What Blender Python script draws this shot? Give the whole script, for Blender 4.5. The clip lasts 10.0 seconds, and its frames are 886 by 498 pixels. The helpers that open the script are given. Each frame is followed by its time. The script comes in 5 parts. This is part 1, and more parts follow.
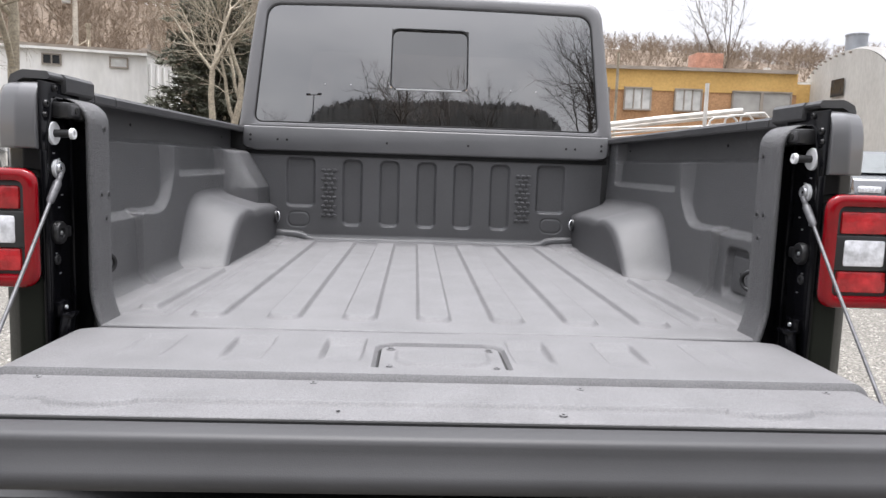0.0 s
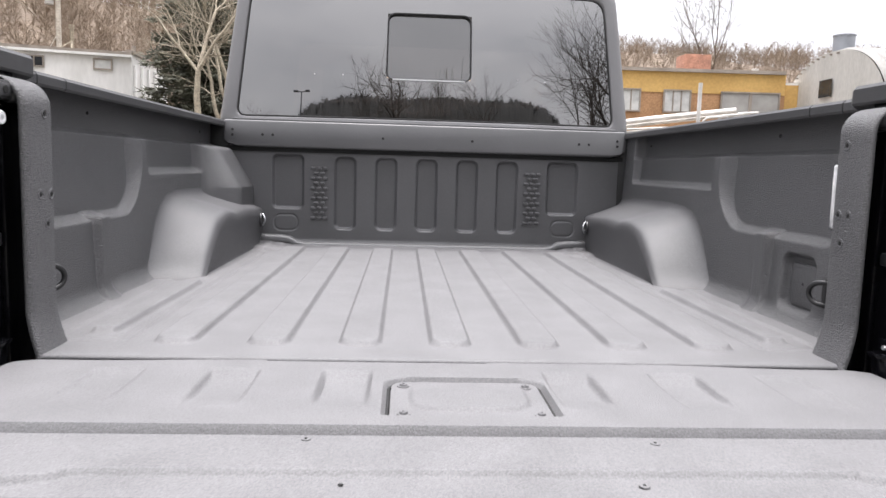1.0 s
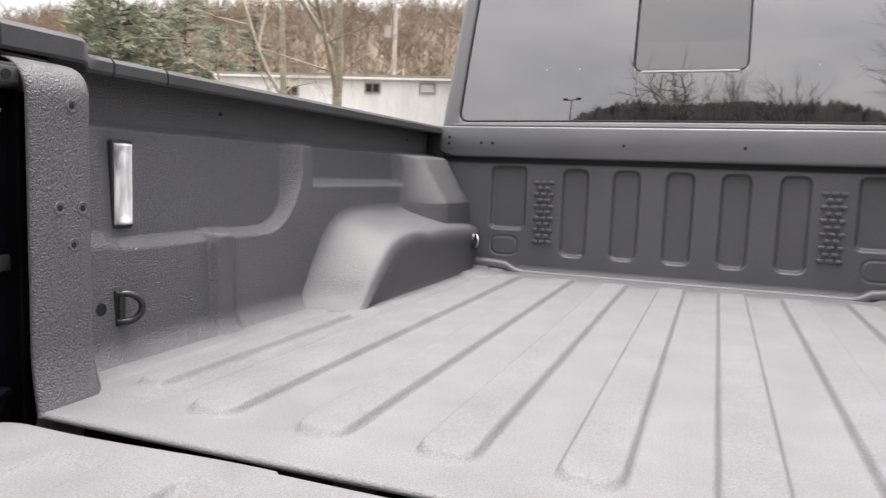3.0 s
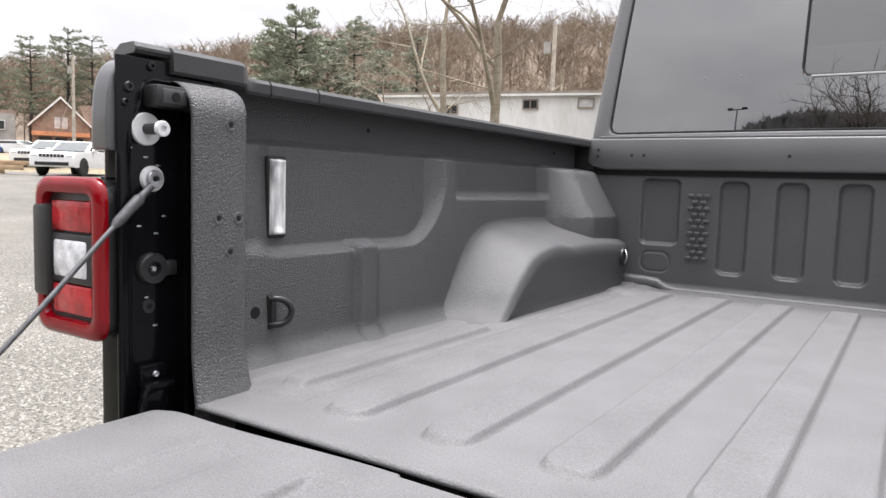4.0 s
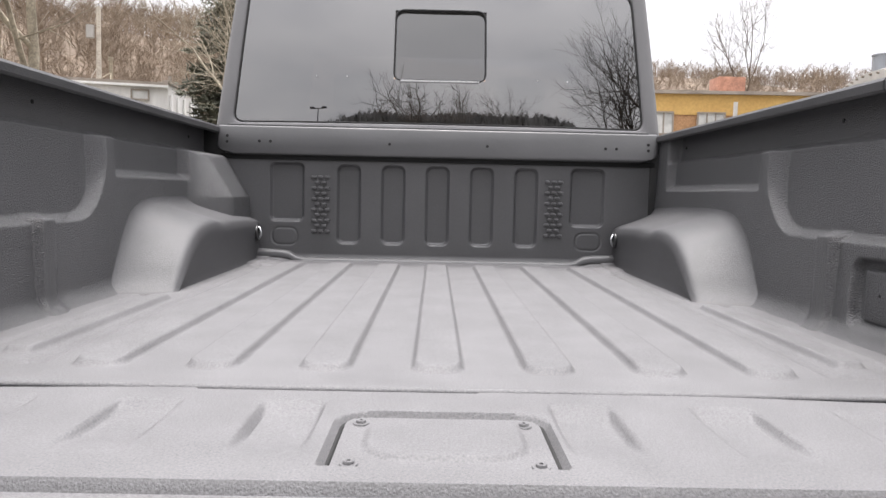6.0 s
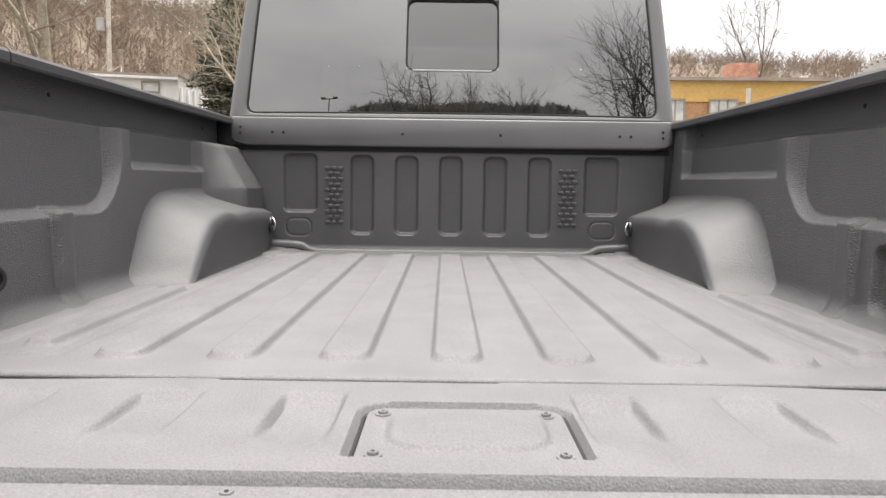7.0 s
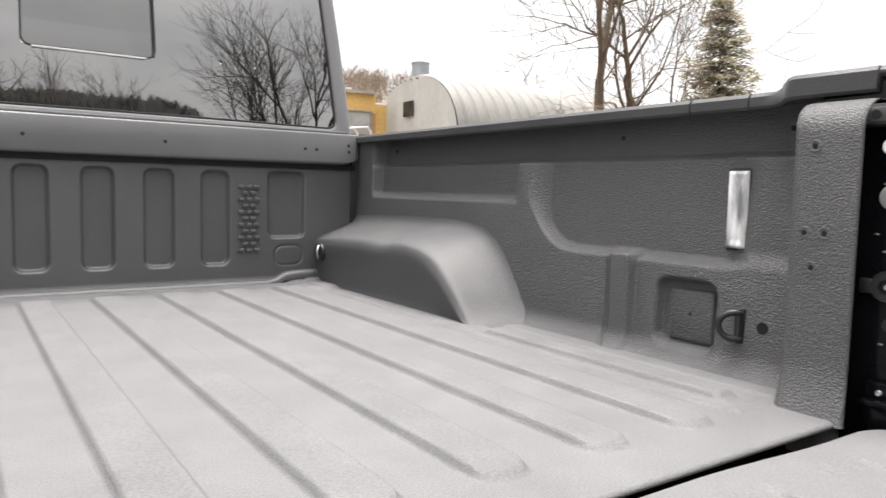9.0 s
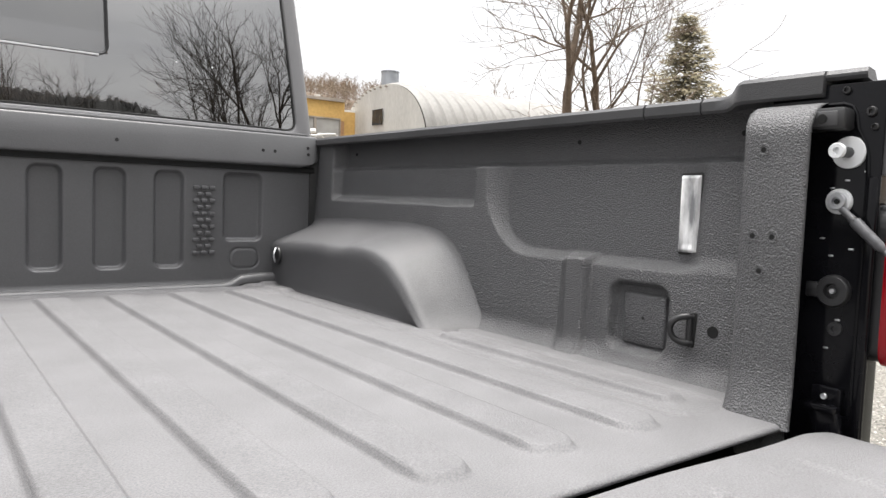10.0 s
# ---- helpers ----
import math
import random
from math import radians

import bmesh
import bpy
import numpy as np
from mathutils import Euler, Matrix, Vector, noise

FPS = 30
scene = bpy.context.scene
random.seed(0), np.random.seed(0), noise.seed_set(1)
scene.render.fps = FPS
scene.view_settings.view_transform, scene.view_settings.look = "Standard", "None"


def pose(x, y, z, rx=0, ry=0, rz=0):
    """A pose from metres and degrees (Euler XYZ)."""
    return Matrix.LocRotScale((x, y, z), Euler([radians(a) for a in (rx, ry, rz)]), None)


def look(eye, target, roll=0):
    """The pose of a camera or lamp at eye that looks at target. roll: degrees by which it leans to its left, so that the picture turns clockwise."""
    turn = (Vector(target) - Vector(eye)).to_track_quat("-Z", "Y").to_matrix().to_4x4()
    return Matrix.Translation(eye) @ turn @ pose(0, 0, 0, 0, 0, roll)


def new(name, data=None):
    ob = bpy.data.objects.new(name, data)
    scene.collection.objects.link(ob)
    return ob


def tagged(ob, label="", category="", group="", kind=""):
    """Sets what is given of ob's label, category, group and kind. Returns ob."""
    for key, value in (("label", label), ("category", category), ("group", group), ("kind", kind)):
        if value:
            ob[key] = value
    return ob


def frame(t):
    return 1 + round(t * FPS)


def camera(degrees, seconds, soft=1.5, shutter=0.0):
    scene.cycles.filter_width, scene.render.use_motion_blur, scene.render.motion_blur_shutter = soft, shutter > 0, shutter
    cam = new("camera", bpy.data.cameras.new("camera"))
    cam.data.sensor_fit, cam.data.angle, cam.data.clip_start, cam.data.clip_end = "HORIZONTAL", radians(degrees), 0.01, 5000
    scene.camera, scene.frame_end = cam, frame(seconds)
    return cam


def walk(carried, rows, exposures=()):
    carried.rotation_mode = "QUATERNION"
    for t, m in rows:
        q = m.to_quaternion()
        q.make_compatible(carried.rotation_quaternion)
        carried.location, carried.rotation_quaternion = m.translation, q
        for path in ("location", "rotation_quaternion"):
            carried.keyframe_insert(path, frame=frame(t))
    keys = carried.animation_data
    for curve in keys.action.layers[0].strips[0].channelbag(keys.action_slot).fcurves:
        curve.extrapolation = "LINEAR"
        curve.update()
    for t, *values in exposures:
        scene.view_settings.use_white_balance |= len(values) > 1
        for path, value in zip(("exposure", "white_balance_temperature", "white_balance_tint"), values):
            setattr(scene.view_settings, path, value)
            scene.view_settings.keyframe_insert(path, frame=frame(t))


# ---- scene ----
cam = camera(63.7, 10.0, soft=1.42, shutter=0.25)
PATH = [
    (0, (-0.046, -1.332, 1.217), (0.038, 0.652, 0.983), 1.9),
    (0.5, (-0.103, -1.227, 1.212), (0.04, 0.753, 0.971), 2.0),
    (1, (-0.085, -1.081, 1.198), (0.031, 0.902, 0.971), 1.7),
    (1.5, (-0.027, -0.925, 1.201), (0.026, 1.062, 0.985), 1.5),
    (2, (-0.037, -0.786, 1.209), (-0.088, 1.202, 0.996), 1.6),
    (2.5, (-0.017, -0.679, 1.201), (-0.341, 1.283, 0.992), 1.9),
    (3, (0.099, -0.593, 1.197), (-0.608, 1.266, 0.987), 2.1),
    (3.2, (0.131, -0.579, 1.192), (-0.701, 1.229, 0.989), 1.9),
    (4.3, (0.123, -0.578, 1.192), (-0.993, 1.072, 1.014), 1.8),
    (4.5, (0.109, -0.58, 1.197), (-0.933, 1.118, 1.024), 1.9),
    (5, (0.078, -0.606, 1.213), (-0.468, 1.316, 1.115), 1.4),
    (5.5, (0.017, -0.782, 1.177), (-0.037, 1.216, 1.092), 1.1),
    (5.7, (-0.005, -0.832, 1.156), (0.019, 1.165, 1.041), 1.4),
    (6.8, (-0.01, -0.867, 1.127), (-0.001, 1.125, 0.941), 0.7),
    (7, (-0.018, -0.85, 1.138), (-0.022, 1.142, 0.953), 0.8),
    (7.5, (-0.026, -0.699, 1.149), (-0.069, 1.292, 0.966), 1.3),
    (8, (-0.09, -0.537, 1.151), (0.109, 1.444, 0.96), 1.6),
    (8.5, (-0.258, -0.442, 1.186), (0.538, 1.384, 1.008), 1.3),
    (9, (-0.298, -0.447, 1.184), (0.831, 1.195, 1.02), 1.3),
    (9.5, (-0.28, -0.45, 1.167), (0.969, 1.105, 1.026), 2.0),
    (10, (-0.268, -0.449, 1.171), (0.934, 1.143, 1.035), 2.1),
]
EXPOSURES = [(0.0, -0.10, 6420, 13), (0.5, -0.01, 6440, 13), (1.0, 0.04, 6520, 14), (2.0, 0.06, 6600, 14), (2.6, 0.06, 6680, 13), (3.2, 0.14, 6700, 13), (4.3, -0.17, 6480, 13), (5.0, 0.10, 6460, 15), (5.3, -0.04, 6500, 14.5), (5.7, -0.05, 6550, 14),
             (7.0, 0.03, 6850, 12), (8.0, 0.09, 6880, 11.5), (9.0, 0.12, 6800, 11), (10.0, 0.04, 6700, 10.5)]
walk(cam, [(t, look(eye, target, roll)) for t, eye, target, roll in PATH], EXPOSURES)

# ---- sky and sun: bright overcast with a pale patch low ahead to the right ----
world = bpy.data.worlds.new("overcast_sky")
scene.world = world
world.use_nodes = True
wn, wl = world.node_tree.nodes, world.node_tree.links
sky = wn.new("ShaderNodeTexSky")
sky.sky_type = "NISHITA"
sky.sun_disc = False
sky.sun_elevation = radians(86)
sky.sun_rotation = radians(180)
sky.dust_density = 4.0
grey = wn.new("ShaderNodeHueSaturation")
grey.inputs["Saturation"].default_value = 0.10
wl.new(sky.outputs["Color"], grey.inputs["Color"])
coord = wn.new("ShaderNodeTexCoord")
squash = wn.new("ShaderNodeMapping")
squash.inputs["Scale"].default_value = (1.6, 1.6, 5.0)
wl.new(coord.outputs["Generated"], squash.inputs["Vector"])
cloud = wn.new("ShaderNodeTexNoise")
cloud.inputs["Scale"].default_value = 1.7
cloud.inputs["Detail"].default_value = 6.0
cloud.inputs["Roughness"].default_value = 0.55
wl.new(squash.outputs["Vector"], cloud.inputs["Vector"])
cramp = wn.new("ShaderNodeValToRGB")
cramp.color_ramp.elements[0].position, cramp.color_ramp.elements[0].color = 0.30, (0.80, 0.81, 0.83, 1)
cramp.color_ramp.elements[1].position, cramp.color_ramp.elements[1].color = 0.62, (1.0, 1.0, 1.0, 1)
wl.new(cloud.outputs["Fac"], cramp.inputs["Fac"])
veil = wn.new("ShaderNodeMix")
veil.data_type = "RGBA"
veil.inputs["Factor"].default_value = 0.72
veil.inputs["B"].default_value = (14.0, 14.2, 14.6, 1)
wl.new(grey.outputs["Color"], veil.inputs["A"])
cmul = wn.new("ShaderNodeMix")
cmul.data_type, cmul.blend_type = "RGBA", "MULTIPLY"
cmul.inputs["Factor"].default_value = 1.0
wl.new(veil.outputs["Result"], cmul.inputs["A"])
wl.new(cramp.outputs["Color"], cmul.inputs["B"])
# an overcast dome: several times brighter overhead than near the horizon
axis = wn.new("ShaderNodeSeparateXYZ")
wl.new(coord.outputs["Generated"], axis.inputs["Vector"])
dome = wn.new("ShaderNodeMapRange")
dome.inputs["From Min"].default_value, dome.inputs["From Max"].default_value = 0.0, 1.0
dome.inputs["To Min"].default_value, dome.inputs["To Max"].default_value = 0.84, 5.0
steep = wn.new("ShaderNodeMath")
steep.operation = "POWER"
steep.inputs[1].default_value = 4.0
steep.use_clamp = True
wl.new(axis.outputs["Z"], steep.inputs[0])
wl.new(steep.outputs["Value"], dome.inputs["Value"])
dmul = wn.new("ShaderNodeMix")
dmul.data_type, dmul.blend_type = "RGBA", "MULTIPLY"
dmul.inputs["Factor"].default_value = 1.0
wl.new(cmul.outputs["Result"], dmul.inputs["A"])
wl.new(dome.outputs["Result"], dmul.inputs["B"])
# the cloud is thinner ahead and to the right, thicker behind
lean = wn.new("ShaderNodeVectorMath")
lean.operation = "DOT_PRODUCT"
lean.inputs[1].default_value = (0.5, 0.86, 0.0)
wl.new(coord.outputs["Generated"], lean.inputs[0])
thin = wn.new("ShaderNodeMapRange")
thin.inputs["From Min"].default_value, thin.inputs["From Max"].default_value = -1.0, 1.0
thin.inputs["To Min"].default_value, thin.inputs["To Max"].default_value = 0.92, 1.14
wl.new(lean.outputs["Value"], thin.inputs["Value"])
tmul = wn.new("ShaderNodeMix")
tmul.data_type, tmul.blend_type = "RGBA", "MULTIPLY"
tmul.inputs["Factor"].default_value = 1.0
wl.new(dmul.outputs["Result"], tmul.inputs["A"])
wl.new(thin.outputs["Result"], tmul.inputs["B"])
back = wn["Background"]
back.inputs["Strength"].default_value = 0.12
wl.new(tmul.outputs["Result"], back.inputs["Color"])

sun_data = bpy.data.lights.new("sun", "SUN")
sun_data.energy, sun_data.angle, sun_data.color = 4.7, radians(24), (1.0, 0.98, 0.95)
sun = new("sun", sun_data)
sun.matrix_world = look((0, 3, 40), (0, 0, 0))


# ---- materials ----
def material(name, base, rough=0.6, metal=0.0, spec=0.5, vary=0.15, vary_scale=3.0, fine=0.0, fine_scale=200.0, bump=0.0, bump_scale=300.0,
             bump_kind="noise", second=None, coat=0.0, stretch=(1, 1, 1), per_object=0.0):
    """A surface with broad stains, fine grain and relief. base, second: the two colours that the stains run between."""
    m = bpy.data.materials.new(name)
    m.use_nodes = True
    n, l = m.node_tree.nodes, m.node_tree.links
    b = n["Principled BSDF"]
    b.inputs["Roughness"].default_value, b.inputs["Metallic"].default_value = rough, metal
    b.inputs["Specular IOR Level"].default_value = spec
    b.inputs["Coat Weight"].default_value, b.inputs["Coat Roughness"].default_value = coat, 0.06
    tc = n.new("ShaderNodeTexCoord")
    mp = n.new("ShaderNodeMapping")
    mp.inputs["Scale"].default_value = stretch
    l.new(tc.outputs["Object"], mp.inputs["Vector"])
    big = n.new("ShaderNodeTexNoise")
    big.inputs["Scale"].default_value, big.inputs["Detail"].default_value = vary_scale, 5
    l.new(mp.outputs["Vector"], big.inputs["Vector"])
    if second is None:
        second = tuple(c * (1 - 1.6 * vary) for c in base)
        first = tuple(min(1, c * (1 + 1.2 * vary)) for c in base)
    else:
        first = base
    ramp = n.new("ShaderNodeValToRGB")
    ramp.color_ramp.elements[0].position, ramp.color_ramp.elements[0].color = 0.32, (*second, 1)
    ramp.color_ramp.elements[1].position, ramp.color_ramp.elements[1].color = 0.68, (*first, 1)
    l.new(big.outputs["Fac"], ramp.inputs["Fac"])
    colour = ramp.outputs["Color"]
    if fine:
        grain = n.new("ShaderNodeTexNoise")
        grain.inputs["Scale"].default_value, grain.inputs["Detail"].default_value = fine_scale, 3
        l.new(mp.outputs["Vector"], grain.inputs["Vector"])
        gr = n.new("ShaderNodeMapRange")
        gr.inputs["From Min"].default_value, gr.inputs["From Max"].default_value = 0.3, 0.7
        gr.inputs["To Min"].default_value, gr.inputs["To Max"].default_value = 1 - fine, 1 + fine
        l.new(grain.outputs["Fac"], gr.inputs["Value"])
        mul = n.new("ShaderNodeMix")
        mul.data_type, mul.blend_type = "RGBA", "MULTIPLY"
        mul.inputs["Factor"].default_value = 1.0
        l.new(colour, mul.inputs["A"])
        l.new(gr.outputs["Result"], mul.inputs["B"])
        colour = mul.outputs["Result"]
    if per_object:
        info = n.new("ShaderNodeObjectInfo")
        pr = n.new("ShaderNodeMapRange")
        pr.inputs["To Min"].default_value, pr.inputs["To Max"].default_value = 1 - per_object, 1 + per_object
        l.new(info.outputs["Random"], pr.inputs["Value"])
        mul2 = n.new("ShaderNodeMix")
        mul2.data_type, mul2.blend_type = "RGBA", "MULTIPLY"
        mul2.inputs["Factor"].default_value = 1.0
        l.new(colour, mul2.inputs["A"])
        l.new(pr.outputs["Result"], mul2.inputs["B"])
        colour = mul2.outputs["Result"]
    l.new(colour, b.inputs["Base Color"])
    if bump:
        if bump_kind == "cells":
            tex = n.new("ShaderNodeTexVoronoi")
            tex.feature = "SMOOTH_F1"
            tex.inputs["Smoothness"].default_value = 0.25
            tex.inputs["Scale"].default_value = bump_scale
            out = tex.outputs["Distance"]
        else:
            tex = n.new("ShaderNodeTexNoise")
            tex.inputs["Scale"].default_value, tex.inputs["Detail"].default_value = bump_scale, 2
            out = tex.outputs["Fac"]
        l.new(mp.outputs["Vector"], tex.inputs["Vector"])
        bp = n.new("ShaderNodeBump")
        bp.invert = bump_kind == "cells"
        bp.inputs["Strength"].default_value, bp.inputs["Distance"].default_value = 1.0, bump
        l.new(out, bp.inputs["Height"])
        l.new(bp.outputs["Normal"], b.inputs["Normal"])
    return m


def clear(name, tint, ior, rough=0.0, weight=1.0):
    m = bpy.data.materials.new(name)
    m.use_nodes = True
    b = m.node_tree.nodes["Principled BSDF"]
    b.inputs["Base Color"].default_value = (*tint, 1)
    b.inputs["Transmission Weight"].default_value = weight
    b.inputs["Roughness"].default_value, b.inputs["IOR"].default_value = rough, ior
    return m


# One liner; walls, arches, posts and panels carry darker bases for their shade.
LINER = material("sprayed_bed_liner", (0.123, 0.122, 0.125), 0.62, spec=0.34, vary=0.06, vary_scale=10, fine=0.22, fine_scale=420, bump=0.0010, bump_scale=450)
LINER_WALL_SHADED = material("pebbled_bed_liner_shaded", (0.053, 0.053, 0.056), 0.38, spec=0.90, vary=0.07, vary_scale=5, fine=0.58, fine_scale=400, bump=0.0035, bump_scale=410)
LINER_FINE_SHADED = material("fine_bed_liner_shaded", (0.071, 0.071, 0.074), 0.44, spec=0.70, vary=0.08, vary_scale=4, fine=0.08, fine_scale=300, bump=0.0005, bump_scale=350)
LINER_ARCH_SHADED = material("wheelhouse_liner_shaded", (0.056, 0.056, 0.059), 0.54, spec=0.62, vary=0.07, vary_scale=6, fine=0.24, fine_scale=420, bump=0.0012, bump_scale=420)
LINER_COARSE_SHADED = material("coarse_bed_liner_shaded", (0.082, 0.082, 0.085), 0.50, spec=0.50, vary=0.07, vary_scale=6, fine=0.42, fine_scale=400, bump=0.0032, bump_scale=420)
TOP_PLASTIC = material("grained_hardtop", (0.15, 0.15, 0.155), 0.46, vary=0.06, vary_scale=4, fine=0.06, fine_scale=500, bump=0.0006, bump_scale=500)
RAIL_PLASTIC = material("black_grained_plastic", (0.045, 0.045, 0.047), 0.42, vary=0.1, vary_scale=8, bump=0.0005, bump_scale=600)
CAP_PLASTIC = material("satin_cap_plastic", (0.046, 0.046, 0.048), 0.50, spec=0.28, vary=0.06, vary_scale=4, fine=0.05, fine_scale=500, bump=0.00015, bump_scale=700)
BLACK_PAINT = material("black_gloss_paint", (0.004, 0.004, 0.005), 0.12, spec=0.17, vary=0.2, vary_scale=12)
GREEN_PAINT = material("dark_green_paint", (0.011, 0.013, 0.010), 0.20, spec=0.12, vary=0.12, vary_scale=6)
BLACK_PLASTIC = material("black_plastic", (0.018, 0.018, 0.019), 0.38, vary=0.15, vary_scale=20)
RUBBER = material("black_rubber", (0.012, 0.012, 0.012), 0.7, vary=0.2, vary_scale=20)
ZINC = material("zinc_plated_steel", (0.62, 0.63, 0.65), 0.32, metal=0.85, vary=0.12, vary_scale=60)
WASHER = material("pale_nylon_washer", (0.62, 0.63, 0.64), 0.45, vary=0.08, vary_scale=40)
CABLE_STEEL = material("coated_steel_cable", (0.085, 0.085, 0.09), 0.45, metal=0.3, vary=0.2, vary_scale=90)
RED_LENS = material("red_lamp_lens", (0.20, 0.001, 0.005), 0.08, spec=0.40, vary=0.10, vary_scale=25)
RED_INNER = material("ribbed_red_lens", (0.42, 0.018, 0.022), 0.22, vary=0.25, vary_scale=45, coat=0.2, bump=0.001, bump_scale=160)
WHITE_LENS = material("clear_lamp_lens", (0.70, 0.71, 0.74), 0.15, vary=0.22, vary_scale=55, coat=0.7, bump=0.0012, bump_scale=140)
LAMP_LENS = material("bed_lamp_lens", (0.70, 0.71, 0.73), 0.14, vary=0.45, vary_scale=50, coat=0.6, stretch=(1, 1, 0.25))
# Near-black colour stands for the shade inside holes, pockets and gaps.
HOLE_SHADE = material("recess_shade", (0.004, 0.004, 0.004), 0.9, vary=0.1)
CABIN = material("dark_cabin_trim", (0.02, 0.02, 0.021), 0.8, vary=0.2, vary_scale=6)
PRIVACY_GLASS = clear("privacy_glass", (0.03, 0.03, 0.032), 3.4)
PALE_GLASS = clear("slider_glass", (0.03, 0.03, 0.032), 2.7)
PALE_TRIM = material("pale_trim", (0.55, 0.55, 0.56), 0.35, vary=0.05)


# ---- mesh helpers ----
def mesh(name, verts, faces, mat, parent=None, label="", angle=40):
    me = bpy.data.meshes.new(name)
    me.from_pydata([tuple(map(float, v)) for v in verts], [], [tuple(map(int, f)) for f in faces])
    me.validate()
    me.update()
    me.polygons.foreach_set("use_smooth", [True] * len(me.polygons))
    if angle < 180:
        me.set_sharp_from_angle(angle=radians(angle))
    me.materials.append(mat)
    ob = new(name, me)
    ob.parent = parent
    if label:
        ob["label"] = label
    return ob


def part(name, bm, mat, parent, label="", angle=40):
    me = bpy.data.meshes.new(name)
    bmesh.ops.recalc_face_normals(bm, faces=bm.faces)
    bm.to_mesh(me)
    bm.free()
    me.polygons.foreach_set("use_smooth", [True] * len(me.polygons))
    me.set_sharp_from_angle(angle=radians(angle))
    me.materials.append(mat)
    ob = new(name, me)
    ob.parent = parent
    if label:
        ob["label"] = label
    return ob


def box_bm(x0, x1, y0, y1, z0, z1, bevel=0.0, seg=2, bm=None):
    own = bm or bmesh.new()
    sub = bmesh.new()
    bmesh.ops.create_cube(sub, size=1)
    for v in sub.verts:
        v.co = Vector(((x0 + x1) / 2 + v.co.x * (x1 - x0), (y0 + y1) / 2 + v.co.y * (y1 - y0), (z0 + z1) / 2 + v.co.z * (z1 - z0)))
    if bevel:
        bmesh.ops.bevel(sub, geom=sub.edges[:], offset=bevel, segments=seg, profile=0.5, affect="EDGES")
    if bm is None:
        own.free()
        return sub
    tmp = bpy.data.meshes.new("tmp")
    sub.to_mesh(tmp)
    sub.free()
    own.from_mesh(tmp)
    bpy.data.meshes.remove(tmp)
    return own


def box(name, xs, ys, zs, mat, parent=None, bevel=0.004, label="", seg=2):
    return part(name, box_bm(min(xs), max(xs), min(ys), max(ys), min(zs), max(zs), bevel, seg), mat, parent, label)


def prism(name, outline, axis, a, b, mat, parent=None, bevel=0.0, label="", seg=2):
    """outline: points in the plane across axis ('x': (y, z), 'y': (x, z), 'z': (x, y)), drawn out from a to b."""
    put3 = {"x": lambda p, t: (t, p[0], p[1]), "y": lambda p, t: (p[0], t, p[1]), "z": lambda p, t: (p[0], p[1], t)}[axis]
    bm = bmesh.new()
    lo = [bm.verts.new(put3(p, a)) for p in outline]
    hi = [bm.verts.new(put3(p, b)) for p in outline]
    bm.faces.new(lo)
    bm.faces.new(hi[::-1])
    k = len(outline)
    for i in range(k):
        bm.faces.new((lo[i], hi[i], hi[(i + 1) % k], lo[(i + 1) % k]))
    if bevel:
        bmesh.ops.bevel(bm, geom=bm.edges[:], offset=bevel, segments=seg, profile=0.5, affect="EDGES", clamp_overlap=True)
    return part(name, bm, mat, parent, label)


def tube_data(path, radii, sides=8, cap=True):
    path = [Vector(p) for p in path]
    if not hasattr(radii, "__len__"):
        radii = [radii] * len(path)
    verts, faces = [], []
    side = None
    for i, p in enumerate(path):
        d = (path[min(i + 1, len(path) - 1)] - path[max(i - 1, 0)]).normalized()
        if side is None:
            side = d.orthogonal().normalized()
        side = (side - d * side.dot(d)).normalized()
        up = d.cross(side)
        for k in range(sides):
            a = 2 * math.pi * k / sides
            verts.append(p + (side * math.cos(a) + up * math.sin(a)) * radii[i])
    for i in range(len(path) - 1):
        for k in range(sides):
            a, b = i * sides + k, i * sides + (k + 1) % sides
            faces.append((a, b, b + sides, a + sides))
    if cap:
        faces.append(tuple(range(sides))[::-1])
        faces.append(tuple(range((len(path) - 1) * sides, len(path) * sides)))
    return verts, faces


def tube(name, path, radii, mat, parent=None, sides=10, label=""):
    v, f = tube_data(path, radii, sides)
    return mesh(name, v, f, mat, parent, label)


def disc(name, centre, normal, radius, thick, mat, parent=None, sides=24, label="", rim=0.25, bore=0.0):
    """A short round part, its edge rounded, standing thick along normal from centre; bore: the radius of a dished middle."""
    c, nrm = Vector(centre), Vector(normal).normalized()
    prof = [(radius, 0), (radius, thick * (1 - rim)), (radius - thick * rim * 0.7, thick)]
    if bore:
        prof += [(bore, thick), (bore * 0.85, thick * 0.35)]
    prof += [(0.0005, thick * (0.35 if bore else 1))]
    s = nrm.orthogonal().normalized()
    u = nrm.cross(s)
    verts, faces = [], []
    for r, h in prof:
        for k in range(sides):
            a = 2 * math.pi * k / sides
            verts.append(c + nrm * h + (s * math.cos(a) + u * math.sin(a)) * r)
    for i in range(len(prof) - 1):
        for k in range(sides):
            a, b = i * sides + k, i * sides + (k + 1) % sides
            faces.append((a, b, b + sides, a + sides))
    faces.append(tuple(range((len(prof) - 1) * sides, len(prof) * sides)))
    return mesh(name, verts, faces, mat, parent, label)


def grid_data(X, Y, Z, flip=False):
    r, c = X.shape
    verts = np.stack([X, Y, Z], -1).reshape(-1, 3)
    i = np.arange(r * c).reshape(r, c)
    q = np.stack([i[:-1, :-1], i[:-1, 1:], i[1:, 1:], i[1:, :-1]], -1).reshape(-1, 4)
    return verts, (q[:, ::-1] if flip else q)


